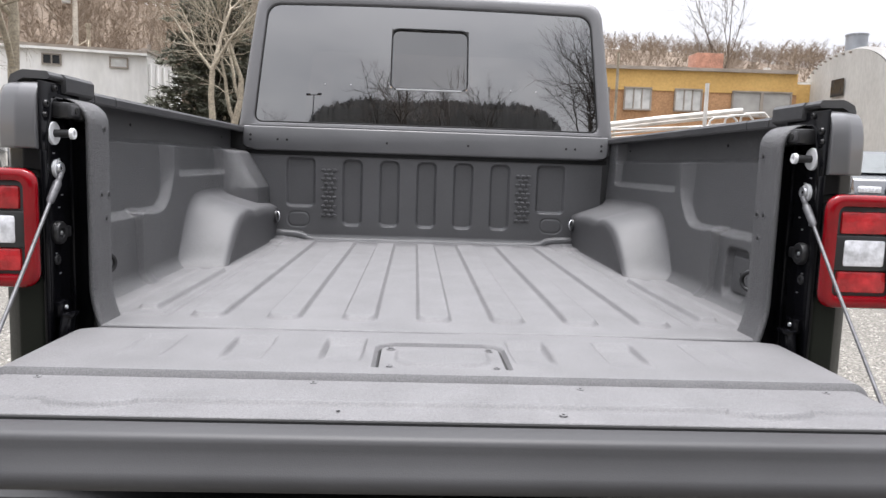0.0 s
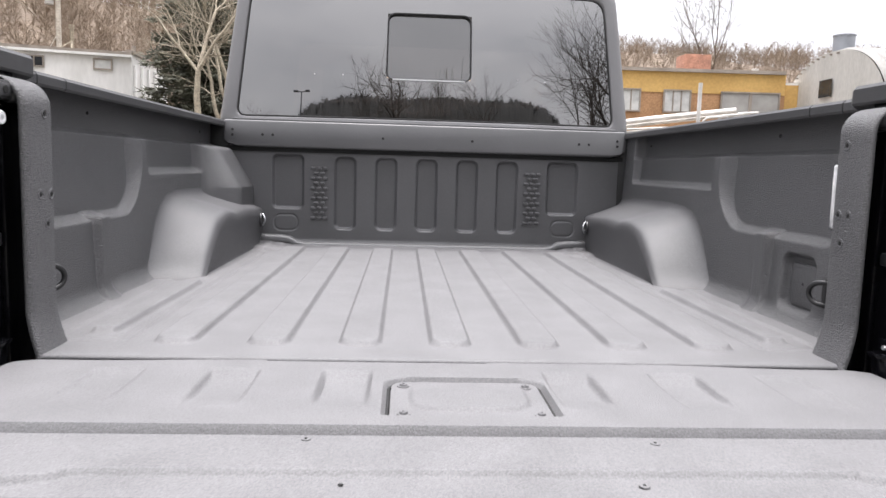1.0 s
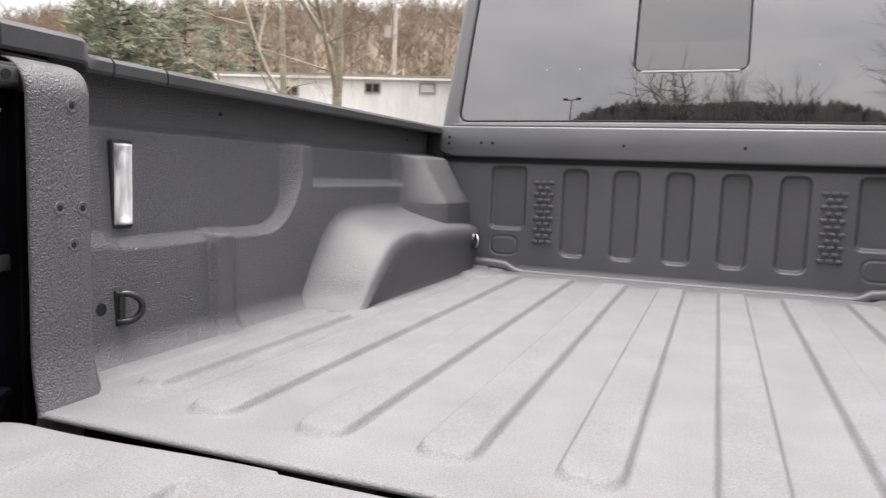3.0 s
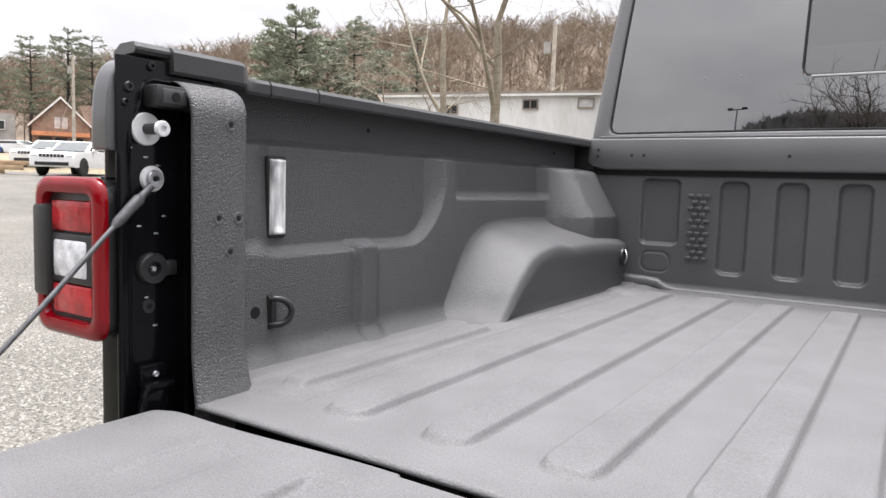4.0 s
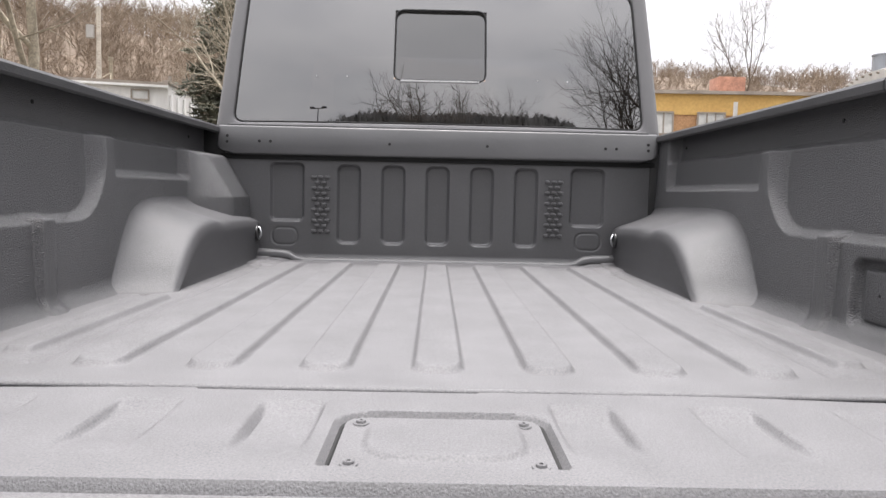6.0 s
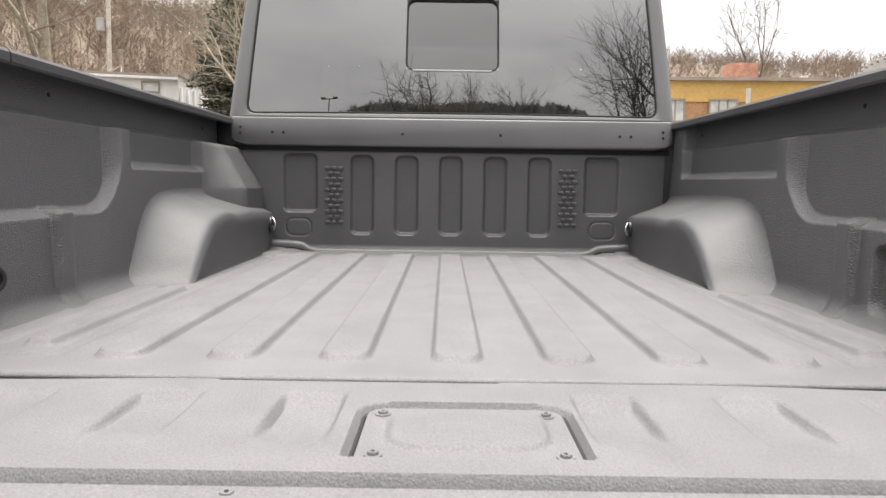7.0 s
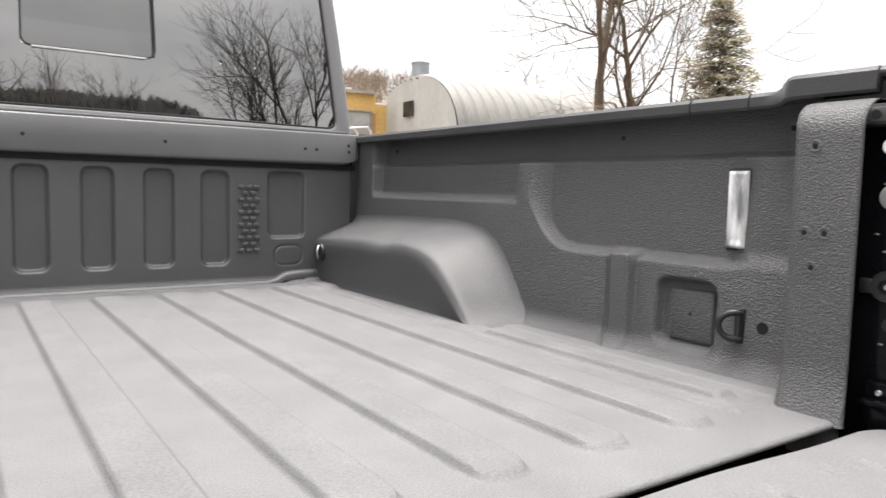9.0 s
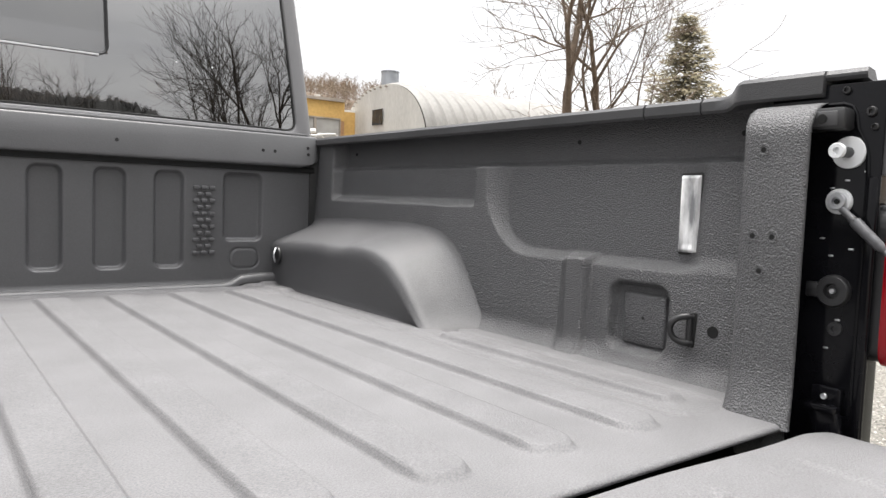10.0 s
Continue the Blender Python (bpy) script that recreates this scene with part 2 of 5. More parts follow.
def sheet(name, X, Y, Z, mat, parent=None, flip=False, label="", angle=180):
    v, f = grid_data(X, Y, Z, flip)
    return mesh(name, v, f, mat, parent, label, angle)


def rrect(u, v, u0, u1, v0, v1, r):
    """Signed distance to a rounded rectangle, below nought inside."""
    qu = np.abs(u - (u0 + u1) / 2) - (u1 - u0) / 2 + r
    qv = np.abs(v - (v0 + v1) / 2) - (v1 - v0) / 2 + r
    return np.hypot(np.maximum(qu, 0), np.maximum(qv, 0)) + np.minimum(np.maximum(qu, qv), 0) - r


def soft(d, w):
    """1 inside, 0 outside, with an eased flank of width w."""
    t = np.clip(0.5 - d / w, 0, 1)
    return t * t * (3 - 2 * t)


def ease(t):
    t = np.clip(t, 0, 1)
    return t * t * (3 - 2 * t)


def rounded_outline(corners, radii, n=8):
    """A closed outline through the corners (2D), each rounded by its radius."""
    out, k = [], len(corners)
    for i in range(k):
        p, a, b = (Vector(corners[j % k]) for j in (i, i - 1, i + 1))
        da, db = (a - p).normalized(), (b - p).normalized()
        half = math.acos(max(-1, min(1, da.dot(db)))) / 2
        r = radii[i] if hasattr(radii, "__len__") else radii
        cut = r / math.tan(half)
        start, stop = p + da * cut, p + db * cut
        for j in range(n + 1):
            t = j / n
            out.append(tuple((1 - t) ** 2 * start + 2 * t * (1 - t) * p + t * t * stop))
    return out


# ---- the pickup truck: bed ----
FLOOR = 0.90
truck = tagged(new("pickup_truck"), "dark pickup truck with sprayed grey bed liner, tailgate lowered", "pickup truck")


def bed_floor():
    xs = np.arange(-0.724, 0.7241, 0.0026)
    ys = np.concatenate([[0.0, 0.0, 0.001, 0.0025, 0.005, 0.008, 0.012], np.arange(0.016, 1.5201, 0.006)])
    X, Y = np.meshgrid(xs, ys)
    Z = np.full_like(X, FLOOR)
    for k in range(-3, 4):
        c = k * 0.1518 + 0.0012
        d = rrect(X, Y, c - 0.033, c + 0.033, 0.080, 1.47, 0.026)
        Z += 0.0110 * soft(d, 0.0090) * (1 - ease((Y - 1.40) / 0.09)) * (0.82 + 0.18 * ease((Y - 0.082) / 0.050))
    for s in (-1, 1):
        U = X * s
        Z += 0.0085 * soft(rrect(U, Y, 0.566, 0.606, 0.13, 0.66, 0.012), 0.009)
        Z -= 0.0040 * soft(rrect(U, Y, 0.612, 0.648, 0.10, 0.72, 0.012), 0.014)
        Z -= 0.0030 * soft(rrect(U, Y, 0.536, 0.562, 0.10, 1.30, 0.010), 0.016)
        Z += 0.0016 * soft(np.abs(U - 0.528) - 0.0012, 0.003) * ease((Y - 0.088) / 0.01) * (1 - ease((Y - 1.2) / 0.1))
        Z += 0.0045 * soft(np.maximum(0.548 - U, 0.088 - Y), 0.010)
    Z += 0.012 * ease((Y - 1.47) / 0.04)
    Z += 0.007 * soft(rrect(np.abs(X), Y, 0.50, 0.60, 1.36, 1.60, 0.03), 0.03)
    r = 0.007
    Z -= np.where(Y < r, r - np.sqrt(np.maximum(r * r - (r - Y) ** 2, 0)), 0)
    Z -= 0.06 * soft(np.maximum(0.634 - np.abs(X), Y - 0.075), 0.005)
    Z[0, :] -= 0.008
    Y[0, :] = 0.030
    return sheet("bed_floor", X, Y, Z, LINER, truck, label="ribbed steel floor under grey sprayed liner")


bed_floor()


def ramp(d, w):
    """1 inside, 0 outside, with a straight flank of width w."""
    return np.clip(0.5 - d / w, 0, 1)


def side_wall(s):
    left = s < 0
    ys = np.arange(0.06, 1.5181, 0.0036)
    r = 0.040
    zs = np.concatenate([FLOOR + r * (1 - np.cos(np.linspace(0, math.pi / 2, 12))), np.arange(0.945, 1.3301, 0.0030)])
    Y, Z = np.meshgrid(ys, zs)
    X = 0.719 + 0.05 * (Z - 1.08)
    edge = rrect(Y, Z, -0.5, 0.696, 1.075, 1.70, 0.118)
    a = np.clip(0.5 - edge / (0.015 + 0.036 * ease((Z - 1.10) / 0.10)), 0, 1) * ease((Y - 0.19 - 0.5 * np.clip(1.085 - Z, 0, 0.03)) / 0.05)
    b_front = 1.222 if left else 1.405
    b = ramp(1.168 - Z, 0.017) * ramp(0.762 - Y, 0.007) * ramp(Y - b_front, 0.018)
    X += np.maximum(0.024 * a, 0.025 * b)
    X += 0.013 * (1 - ease((Y - 0.19) / 0.05)) * soft(1.085 - Z, 0.03)
    strip = ramp(0.414 - Y, 0.006) * ramp(Y - 0.470, 0.026) * ramp(Z - 1.081, 0.009)
    X = X * (1 - strip) + np.minimum(X, 0.700) * strip
    if left:
        deep = 0.026 + 0.075 * np.clip((1.252 - Z) / 0.14, 0, 1)
        X -= deep * ease((Y - 1.205) / 0.125) * ease((1.262 - Z) / 0.026)
    else:
        X += 0.018 * soft(rrect(Y, Z, 0.246, 0.362, 0.928, 1.041, 0.022), 0.010)
    above = ramp(1.251 - Z, 0.011) * (1.0 if left else ramp(Y - 1.412, 0.016))
    X = X * (1 - above) + 0.768 * above
    h = Z - FLOOR
    X -= np.where(h < r, r - np.sqrt(np.maximum(r * r - (r - h) ** 2, 0)), 0)
    wall = sheet("bed_side", X * s, Y, Z, LINER_WALL_SHADED, truck, flip=left, label="embossed inner bed wall under grey sprayed liner")

    yl = 0.243 if left else 0.231
    x_in = 0.745
    lamp = part("bed_lamp", box_bm(s * x_in - 0.004, s * x_in + 0.006, yl - 0.0215, yl + 0.0215, 1.0965, 1.2305, 0.005), RUBBER, wall, "black gasket round the bed lamp")
    n = 25
    u = np.linspace(-1, 1, n)
    v = np.linspace(-1, 1, 61)
    U, V = np.meshgrid(u, v)
    edge = np.minimum(1, np.minimum((1 - np.abs(U)) / 0.22, (1 - np.abs(V)) / 0.07))
    bulge = 0.004 + 0.006 * np.sqrt(np.clip(edge, 0, 1))
    bulge -= 0.0035 * soft(np.maximum(np.abs(U) / 0.55, np.abs(V) / 0.86) - 1, 0.25)
    sheet("lamp_lens", s * (x_in - bulge), yl + U * 0.0178, 1.1635 + V * 0.0622, LAMP_LENS, wall, flip=not left, label="clear ribbed plastic lens")

    if not left:
        cov = part("access_cover", box_bm(0.7255, 0.742, 0.2555, 0.3425, 0.936, 1.0255, 0.006, 3), LINER_WALL_SHADED, wall, "square access cover")
        disc("dimple", (0.7257, 0.299, 0.985), (-1, 0, 0), 0.0028, 0.001, HOLE_SHADE, wall, 10)
    yr = 0.205 if left else 0.196
    box("tie_down_base", (s * 0.712, s * 0.735), (yr - 0.006, yr + 0.010), (0.954, 1.010), HOLE_SHADE, wall, 0.003)
    arc = [(s * 0.714, yr, 0.962)]
    for i in range(13):
        t = -math.pi / 2 + math.pi * i / 12
        arc.append((s * (0.706 - 0.014 * math.cos(t)), yr + 0.006 + 0.020 * math.cos(t), 0.983 + 0.021 * math.sin(t)))
    arc.append((s * 0.714, yr, 1.004))
    tube("tie_down_ring", arc, 0.0052, BLACK_PLASTIC, wall, 10, "black tie-down loop")
    tube("tie_down_bar", [(s * 0.712, yr + 0.004, 0.957), (s * 0.712, yr + 0.004, 1.009)], 0.006, BLACK_PLASTIC, wall, 10)
    yh = 0.175 if left else 0.161
    disc("drain_hole", (s * 0.7146, yh, 0.985), (-s, 0, 0), 0.0095, 0.0012, HOLE_SHADE, wall, 20)
    for y, z, x in ((0.488, 1.290, 0.7555), (0.154, 1.290, 0.7555), (1.326, 1.291, 0.7555)):
        disc("small_hole", (s * x, y, z), (-s, 0, 0), 0.0042, 0.002, HOLE_SHADE, wall, 12)
    return wall


for s in (-1, 1):
    side_wall(s)


def wheelhouse(s):
    cin = np.array([(0.700, 0.897), (0.735, 0.9055), (0.766, 0.931), (0.802, 0.966), (0.848, 1.003), (0.90, 1.034), (0.965, 1.050), (1.04, 1.053), (1.12, 1.044), (1.22, 1.046), (1.35, 1.042), (1.52, 1.032)])
    cout = np.array([(0.630, 0.897), (0.662, 0.907), (0.692, 0.938), (0.728, 0.985), (0.770, 1.035), (0.820, 1.075), (0.885, 1.098), (0.97, 1.106), (1.07, 1.107), (1.20, 1.107), (1.35, 1.104), (1.52, 1.098)])

    def smooth(c, n=70):
        t = np.linspace(0, len(c) - 1, n)
        i = np.clip(t.astype(int), 0, len(c) - 2)
        f = (t - i)[:, None]
        p = lambda j: c[np.clip(j, 0, len(c) - 1)]
        p0, p1, p2, p3 = p(i - 1), p(i), p(i + 1), p(i + 2)
        return 0.5 * (2 * p1 + (p2 - p0) * f + (2 * p0 - 5 * p1 + 4 * p2 - p3) * f ** 2 + (3 * p1 - p0 - 3 * p2 + p3) * f ** 3)

    a, b = smooth(cout), smooth(cin)
    rows_x, rows_p = [], []
    prof = [(0.0, -0.60), (0.034, -0.36), (0.044, -0.16), (0.060, 0.0), (0.088, 0.13), (0.13, 0.23), (0.20, 0.33), (0.33, 0.46), (0.47, 0.58), (0.61, 0.695), (0.74, 0.80), (0.83, 0.880), (0.89, 0.935), (0.930, 0.995), (0.955, 1.065), (0.968, 1.14)]
    for d, e in prof:
        rows_x.append(0.728 - 0.148 * d)
        p = a * (1 - e) + b * e
        p[:, 0] += 0.009 * math.sin(math.pi * min(max((d - 0.10) / 0.78, 0), 1)) * (1 - ease((p[:, 0] - 0.80) / 0.15)) * ease((p[:, 1] - 0.90) / 0.03)
        rows_p.append(p)
    last = rows_p[-1]
    centre = np.stack([np.maximum(last[:, 0], 0.80), np.full(len(last), 0.89)], -1)
    for k, dx in ((0.045, 0.985), (0.12, 0.992), (0.22, 0.982), (0.4, 0.962), (0.6, 0.942), (0.8, 0.924), (0.92, 0.930), (0.97, 0.965), (1.0, 1.04)):
        rows_x.append(0.728 - 0.148 * dx)
        p = last.copy()
        p[:, 1] = last[:, 1] * (1 - k) + 0.893 * k
        p[:, 0] = last[:, 0] + 0.012 * min(k * 4, 1) * (1 - ease((last[:, 0] - 0.8) / 0.25))
        rows_p.append(p)
    P = np.array(rows_p)
    X = np.repeat(np.array(rows_x)[:, None], P.shape[1], 1) * s
    ob = sheet("wheelhouse", X, P[..., 0], P[..., 1], LINER_ARCH_SHADED, truck, flip=s > 0, label="rounded wheelhouse under grey sprayed liner")
    y0 = 1.462
    loop = [(s * 0.580, y0, 1.016)] + [(s * (0.575 - 0.008 * math.sin(math.pi * i / 10)), y0 - 0.008 * math.sin(math.pi * i / 10), 1.016 - 0.038 * i / 10) for i in range(11)] + [(s * 0.580, y0, 0.978)]
    disc("tie_down_base", (s * 0.582, y0, 0.997), (-s, 0, 0), 0.026, 0.006, BLACK_PLASTIC, ob, 22, "round black tie-down cup", 0.3, 0.016)
    tube("tie_down_ring", loop, 0.0028, ZINC, ob, 10, "small bright tie-down loop")
    return ob


for s in (-1, 1):
    wheelhouse(s)


def front_panel():
    xs = np.arange(-0.73, 0.7301, 0.0028)
    zs = np.arange(0.895, 1.2601, 0.0028)
    X, Z = np.meshgrid(xs, zs)
    Y = np.full_like(X, 1.512)
    for k in range(-2, 3):
        Y += 0.016 * soft(rrect(X, Z, k * 0.1465 - 0.036, k * 0.1465 + 0.036, 0.966, 1.222, 0.020), 0.009)
    for s in (-1, 1):
        Y += 0.016 * soft(rrect(X * s, Z, 0.443, 0.550, 1.038, 1.225, 0.016), 0.009)
        d = rrect(X * s, Z, 0.462, 0.545, 0.958, 1.014, 0.024)
        Y += 0.0042 * soft(np.abs(d) - 0.0015, 0.006)
    Y -= 0.010 * ease((0.93 - Z) / 0.03)
    ob = sheet("front_panel", X, Y, Z, LINER_FINE_SHADED, truck, label="front bed wall with five pressed ribs")
    for s in (-1, 1):
        bm = bmesh.new()
        for r in range(11):
            odd = r % 2
            cols = (-0.022, 0.0, 0.022) if not odd else (-0.011, 0.011)
            for c in cols:
                cx, cz = s * 0.385 + c, 1.004 + r * 0.0178
                box_bm(cx - 0.0085, cx + 0.0085, 1.5045, 1.514, cz - 0.0054, cz + 0.0054, 0.0036, 2, bm)
        part("grip_pattern", bm, LINER_FINE_SHADED, ob, "small staggered raised blocks")
    path = [(-0.60, 0.936), (-0.52, 0.934), (-0.487, 0.930), (-0.462, 0.915), (-0.438, 0.910), (0.438, 0.910), (0.462, 0.915), (0.487, 0.930), (0.52, 0.934), (0.60, 0.936)]
    verts, faces = [], []
    prof = [(0.016, -0.016), (0.016, -0.004), (0.013, 0.002), (0.008, 0.006), (0.0, 0.008), (-0.01, 0.008)]
    for x, z in path:
        verts += [(x, 1.510 - o, z + dz) for o, dz in prof]
    m = len(prof)
    for i in range(len(path) - 1):
        for j in range(m - 1):
            faces.append((i * m + j, (i + 1) * m + j, (i + 1) * m + j + 1, i * m + j + 1))
    mesh("kick_strip", verts, faces, LINER_FINE_SHADED, ob, "raised strip along the foot of the front wall", 50)
    return ob


front_panel()


def header_panel():
    pts = [(-0.722, 1.346), (-0.722, 1.272), (-0.702, 1.263), (-0.672, 1.252), (0.672, 1.252), (0.702, 1.263), (0.722, 1.272), (0.722, 1.346)]
    ob = prism("header_panel", pts, "y", 1.494, 1.53, LINER_FINE_SHADED, truck, 0.006, "grey cross panel above the front bed wall", 3)
    for v in ob.data.vertices:
        v.co.y += 0.17 * (v.co.z - 1.252)
    prism("top_lip", [(-0.70, 1.344), (-0.69, 1.353), (0.69, 1.353), (0.70, 1.344)], "y", 1.514, 1.556, LINER_FINE_SHADED, ob, 0.004)
    for s in (-1, 1):
        box("corner_filler", (s * 0.700, s * 0.778), (1.508, 1.60), (0.95, 1.334), RUBBER, truck, 0.004, "dark filler behind the bed corner")
    # Added near-black strip paints the shade of the gap below the header.
    box("gap_shade", (-0.715, 0.715), (1.506, 1.535), (1.237, 1.254), HOLE_SHADE, truck, 0.002, "near-black strip for the shade in the gap under the cross panel")
    holes = [(0.69, 1.3105), (0.69, 1.2915), (0.585, 1.295), (0.549, 1.295), (0.160, 1.294)]
    for s in (-1, 1):
        for x, z in holes:
            disc("bolt_hole", (s * x, 1.4943 + 0.17 * (z - 1.252), z), (0, -1, 0.17), 0.0048, 0.0012, HOLE_SHADE, ob, 12)
    return ob


header_panel()


def rear_post(s):
    """The liner-coated post at the bed's rear corner: faces inward, rounded to the rear and over its top."""
    prof = [(0.740, 0.094), (0.715, 0.093), (0.690, 0.092), (0.668, 0.091), (0.652, 0.088), (0.643, 0.083), (0.638, 0.074), (0.637, 0.060), (0.637, 0.040), (0.637, 0.020), (0.6372, 0.008), (0.6385, 0.001), (0.642, -0.003), (0.647, -0.003), (0.650, 0.001), (0.651, 0.020), (0.651, 0.045)]
    zs = np.concatenate([np.linspace(0.893, 1.27, 40), 1.27 + 0.045 * np.sin(np.linspace(0, math.pi / 2, 10))[1:]])
    X, Y, Z = [], [], []
    for z in zs:
        over = max(0.0, (z - 1.27) / 0.045)
        shift = 0.05 * (1 - math.sqrt(max(0, 1 - over * over)))
        foot = 0.018 * max(0.0, (0.968 - z) / 0.075) ** 1.6
        X.append([s * min(p[0] + shift - (foot if p[0] < 0.66 else 0), 0.74) for p in prof])
        Y.append([p[1] + (0.010 if s < 0 else 0.003) - 0.4 * (foot if p[1] < 0.03 else 0) + (0.006 * over if p[1] > 0.05 else 0) for p in prof])
        Z.append([z] * len(prof))
    ob = sheet("rear_post", np.array(X), np.array(Y), np.array(Z), LINER_COARSE_SHADED, truck, flip=s < 0, label="rear corner post with coarse sprayed liner")
    for y, z in ((0.064, 1.139), (0.037, 1.139), (0.052, 1.093), (0.056, 1.253)) if s > 0 else ((0.043, 1.139), (0.076, 1.138), (0.062, 1.093), (0.062, 1.262)):
        y = min(y, 0.076)
        disc("dimple", (s * 0.6378, y, z), (-s, 0, 0), 0.0088, 0.0016, LINER_COARSE_SHADED, ob, 16, "dished screw dimple", 0.6, 0.0058)
        disc("screw_hole", (s * 0.6374, y, z), (-s, 0, 0), 0.0036, 0.0010, HOLE_SHADE, ob, 12)
    return ob


for s in (-1, 1):
    rear_post(s)


def rail(s):
    """The plastic cap along the top of a bed side, thicker at its rear end."""
    ys = np.array([-0.042, -0.038, 0.002, 0.0045, 0.0055, 0.06, 0.118, 0.130, 0.142, 0.154, 0.166, 0.185, 0.205, 0.2055, 0.2085, 0.209, 0.312, 0.3125, 0.3155, 0.316, 0.50, 0.80, 1.10, 1.40, 1.515])
    X, Y, Z = [], [], []
    for y in ys:
        t = 1 - float(ease(np.array((y - 0.118) / 0.05)))
        top = 1.3425 + 0.0135 * t
        groove = 0.0028 if any(abs(y - g) < 0.0016 for g in (0.207, 0.314)) else 0.0
        low = 1.3185 + 0.004 * t + (0.020 if y < 0.005 else 0.0)
        inn = 0.7170 - 0.038 * t + groove + (0.004 if y < 0.005 else 0.0)
        out = 0.797 - 0.032 * (1 - float(ease(np.array((y + 0.04) / 0.13))))
        prof = [(0.735, low + 0.002), (inn + 0.004, low), (inn, low + 0.004), (inn, top - 0.006 - groove), (inn + 0.005, top - groove), (min(0.74, out - 0.03), top + 0.003 - groove), (out - 0.022, top + 0.001), (out - 0.005, top - 0.006), (out, top - 0.018), (out, 1.33 if y < 0.06 else 1.30)]
        X.append([s * p[0] for p in prof])
        Y.append([y + (0.26 * (p[0] - 0.70) if y < -0.03 else 0.0) for p in prof])
        Z.append([p[1] for p in prof])
    v, f = grid_data(np.array(X), np.array(Y), np.array(Z), s > 0)
    f = [tuple(q) for q in f]
    m = len(X[0])
    f.append(tuple(range(m)))
    f.append(tuple(range((len(ys) - 1) * m, len(ys) * m)))
    return mesh("bed_rail_cap", v, f, RAIL_PLASTIC, truck, "black grained plastic rail cap", 35)


for s in (-1, 1):
    rail(s)


def ring_strip(rings):
    k = len(rings[0])
    verts = [p for r in rings for p in r]
    faces = []
    for r in range(len(rings) - 1):
        for i in range(k):
            faces.append((r * k + i, r * k + (i + 1) % k, (r + 1) * k + (i + 1) % k, (r + 1) * k + i))
    return verts, faces


def mend(ob):
    bm = bmesh.new()
    bm.from_mesh(ob.data)
    bmesh.ops.remove_doubles(bm, verts=bm.verts, dist=1e-6)
    bmesh.ops.recalc_face_normals(bm, faces=bm.faces)
    bm.to_mesh(ob.data)
    bm.free()
    return ob


CORNER_PAINT = material("satin_grey_corner", (0.09, 0.09, 0.094), 0.28, vary=0.06, vary_scale=6, coat=0.3)


def jamb(s):
    """The painted rear end of a bed side: inner face with striker, cable bolt and bump stop; corner cap; outer panel."""
    corners = [(0.692, 0.10), (0.692, -0.050), (0.700, -0.060), (0.740, -0.060), (0.776, -0.03), (0.800, 0.02), (0.800, 1.55), (0.778, 1.55), (0.778, 0.10)]
    body = prism("bed_outer_panel", [(s * x, y) for x, y in corners], "z", 0.50, 1.190, GREEN_PAINT, truck, 0.004, "dark green painted outer bed side")
    box("jamb_plate", (s * 0.688, s * 0.6935), (-0.068, 0.075), (0.80, 1.338), BLACK_PAINT, truck, 0.002, "black painted tailgate jamb")
    box("jamb_back", (s * 0.646, s * 0.692), (0.046, 0.062), (0.84, 1.262), BLACK_PAINT, truck, 0.004, "black painted jamb behind the post")
    box("jamb_channel", (s * 0.680, s * 0.690), (0.024, 0.050), (0.86, 1.28), BLACK_PAINT, truck, 0.004)
    box("jamb_flange", (s * 0.684, s * 0.690), (-0.067, -0.055), (0.82, 1.22), BLACK_PAINT, truck, 0.003)
    cap = rounded_outline([(0.694, -0.078), (0.728, -0.077), (0.768, -0.052), (0.798, -0.004), (0.798, 0.06), (0.694, 0.06)], (0.004, 0.019, 0.029, 0.026, 0.004, 0.003), 8)
    rings = []
    for z, back in ((1.222, 0.004), (1.2235, 0.001), (1.227, 0.0), (1.26, 0.0), (1.29, 0.002), (1.31, 0.006), (1.325, 0.013), (1.333, 0.022), (1.337, 0.036)):
        rings.append([(s * (0.694 + (x - 0.694) * (1 - back * 3.2)), y + back * (1 - (y + 0.078) / 0.138), z) for x, y in cap])
    verts, faces = ring_strip(rings)
    k = len(cap)
    faces += [tuple(range(k)), tuple(range(len(verts) - k, len(verts)))]
    mend(mesh("corner_cap", verts, faces, CORNER_PAINT, truck, "satin grey corner cap under the rail", 70))
    neck = rounded_outline([(0.692, -0.064), (0.722, -0.064), (0.756, -0.042), (0.785, 0.0), (0.785, 0.06), (0.692, 0.06)], (0.004, 0.012, 0.02, 0.02, 0.004, 0.003), 4)
    prism("corner_neck", [(s * x, y) for x, y in neck], "z", 1.186, 1.224, BLACK_PAINT, truck)
    # latch catch bracket
    catch = box("catch_bracket", (s * 0.658, s * 0.690), (-0.034, 0.018), (1.277, 1.305), BLACK_PLASTIC, truck, 0.005, "black plastic catch bracket")
    box("catch_arm", (s * 0.652, s * 0.678), (0.012, 0.042), (1.274, 1.306), BLACK_PLASTIC, catch, 0.009, "", 3)
    box("catch_face", (s * 0.6565, s * 0.662), (-0.026, 0.010), (1.2815, 1.3005), RAIL_PLASTIC, catch, 0.002)
    disc("catch_screw", (s * 0.6562, -0.008, 1.291), (-s, 0, 0), 0.006, 0.0015, HOLE_SHADE, catch, 14)
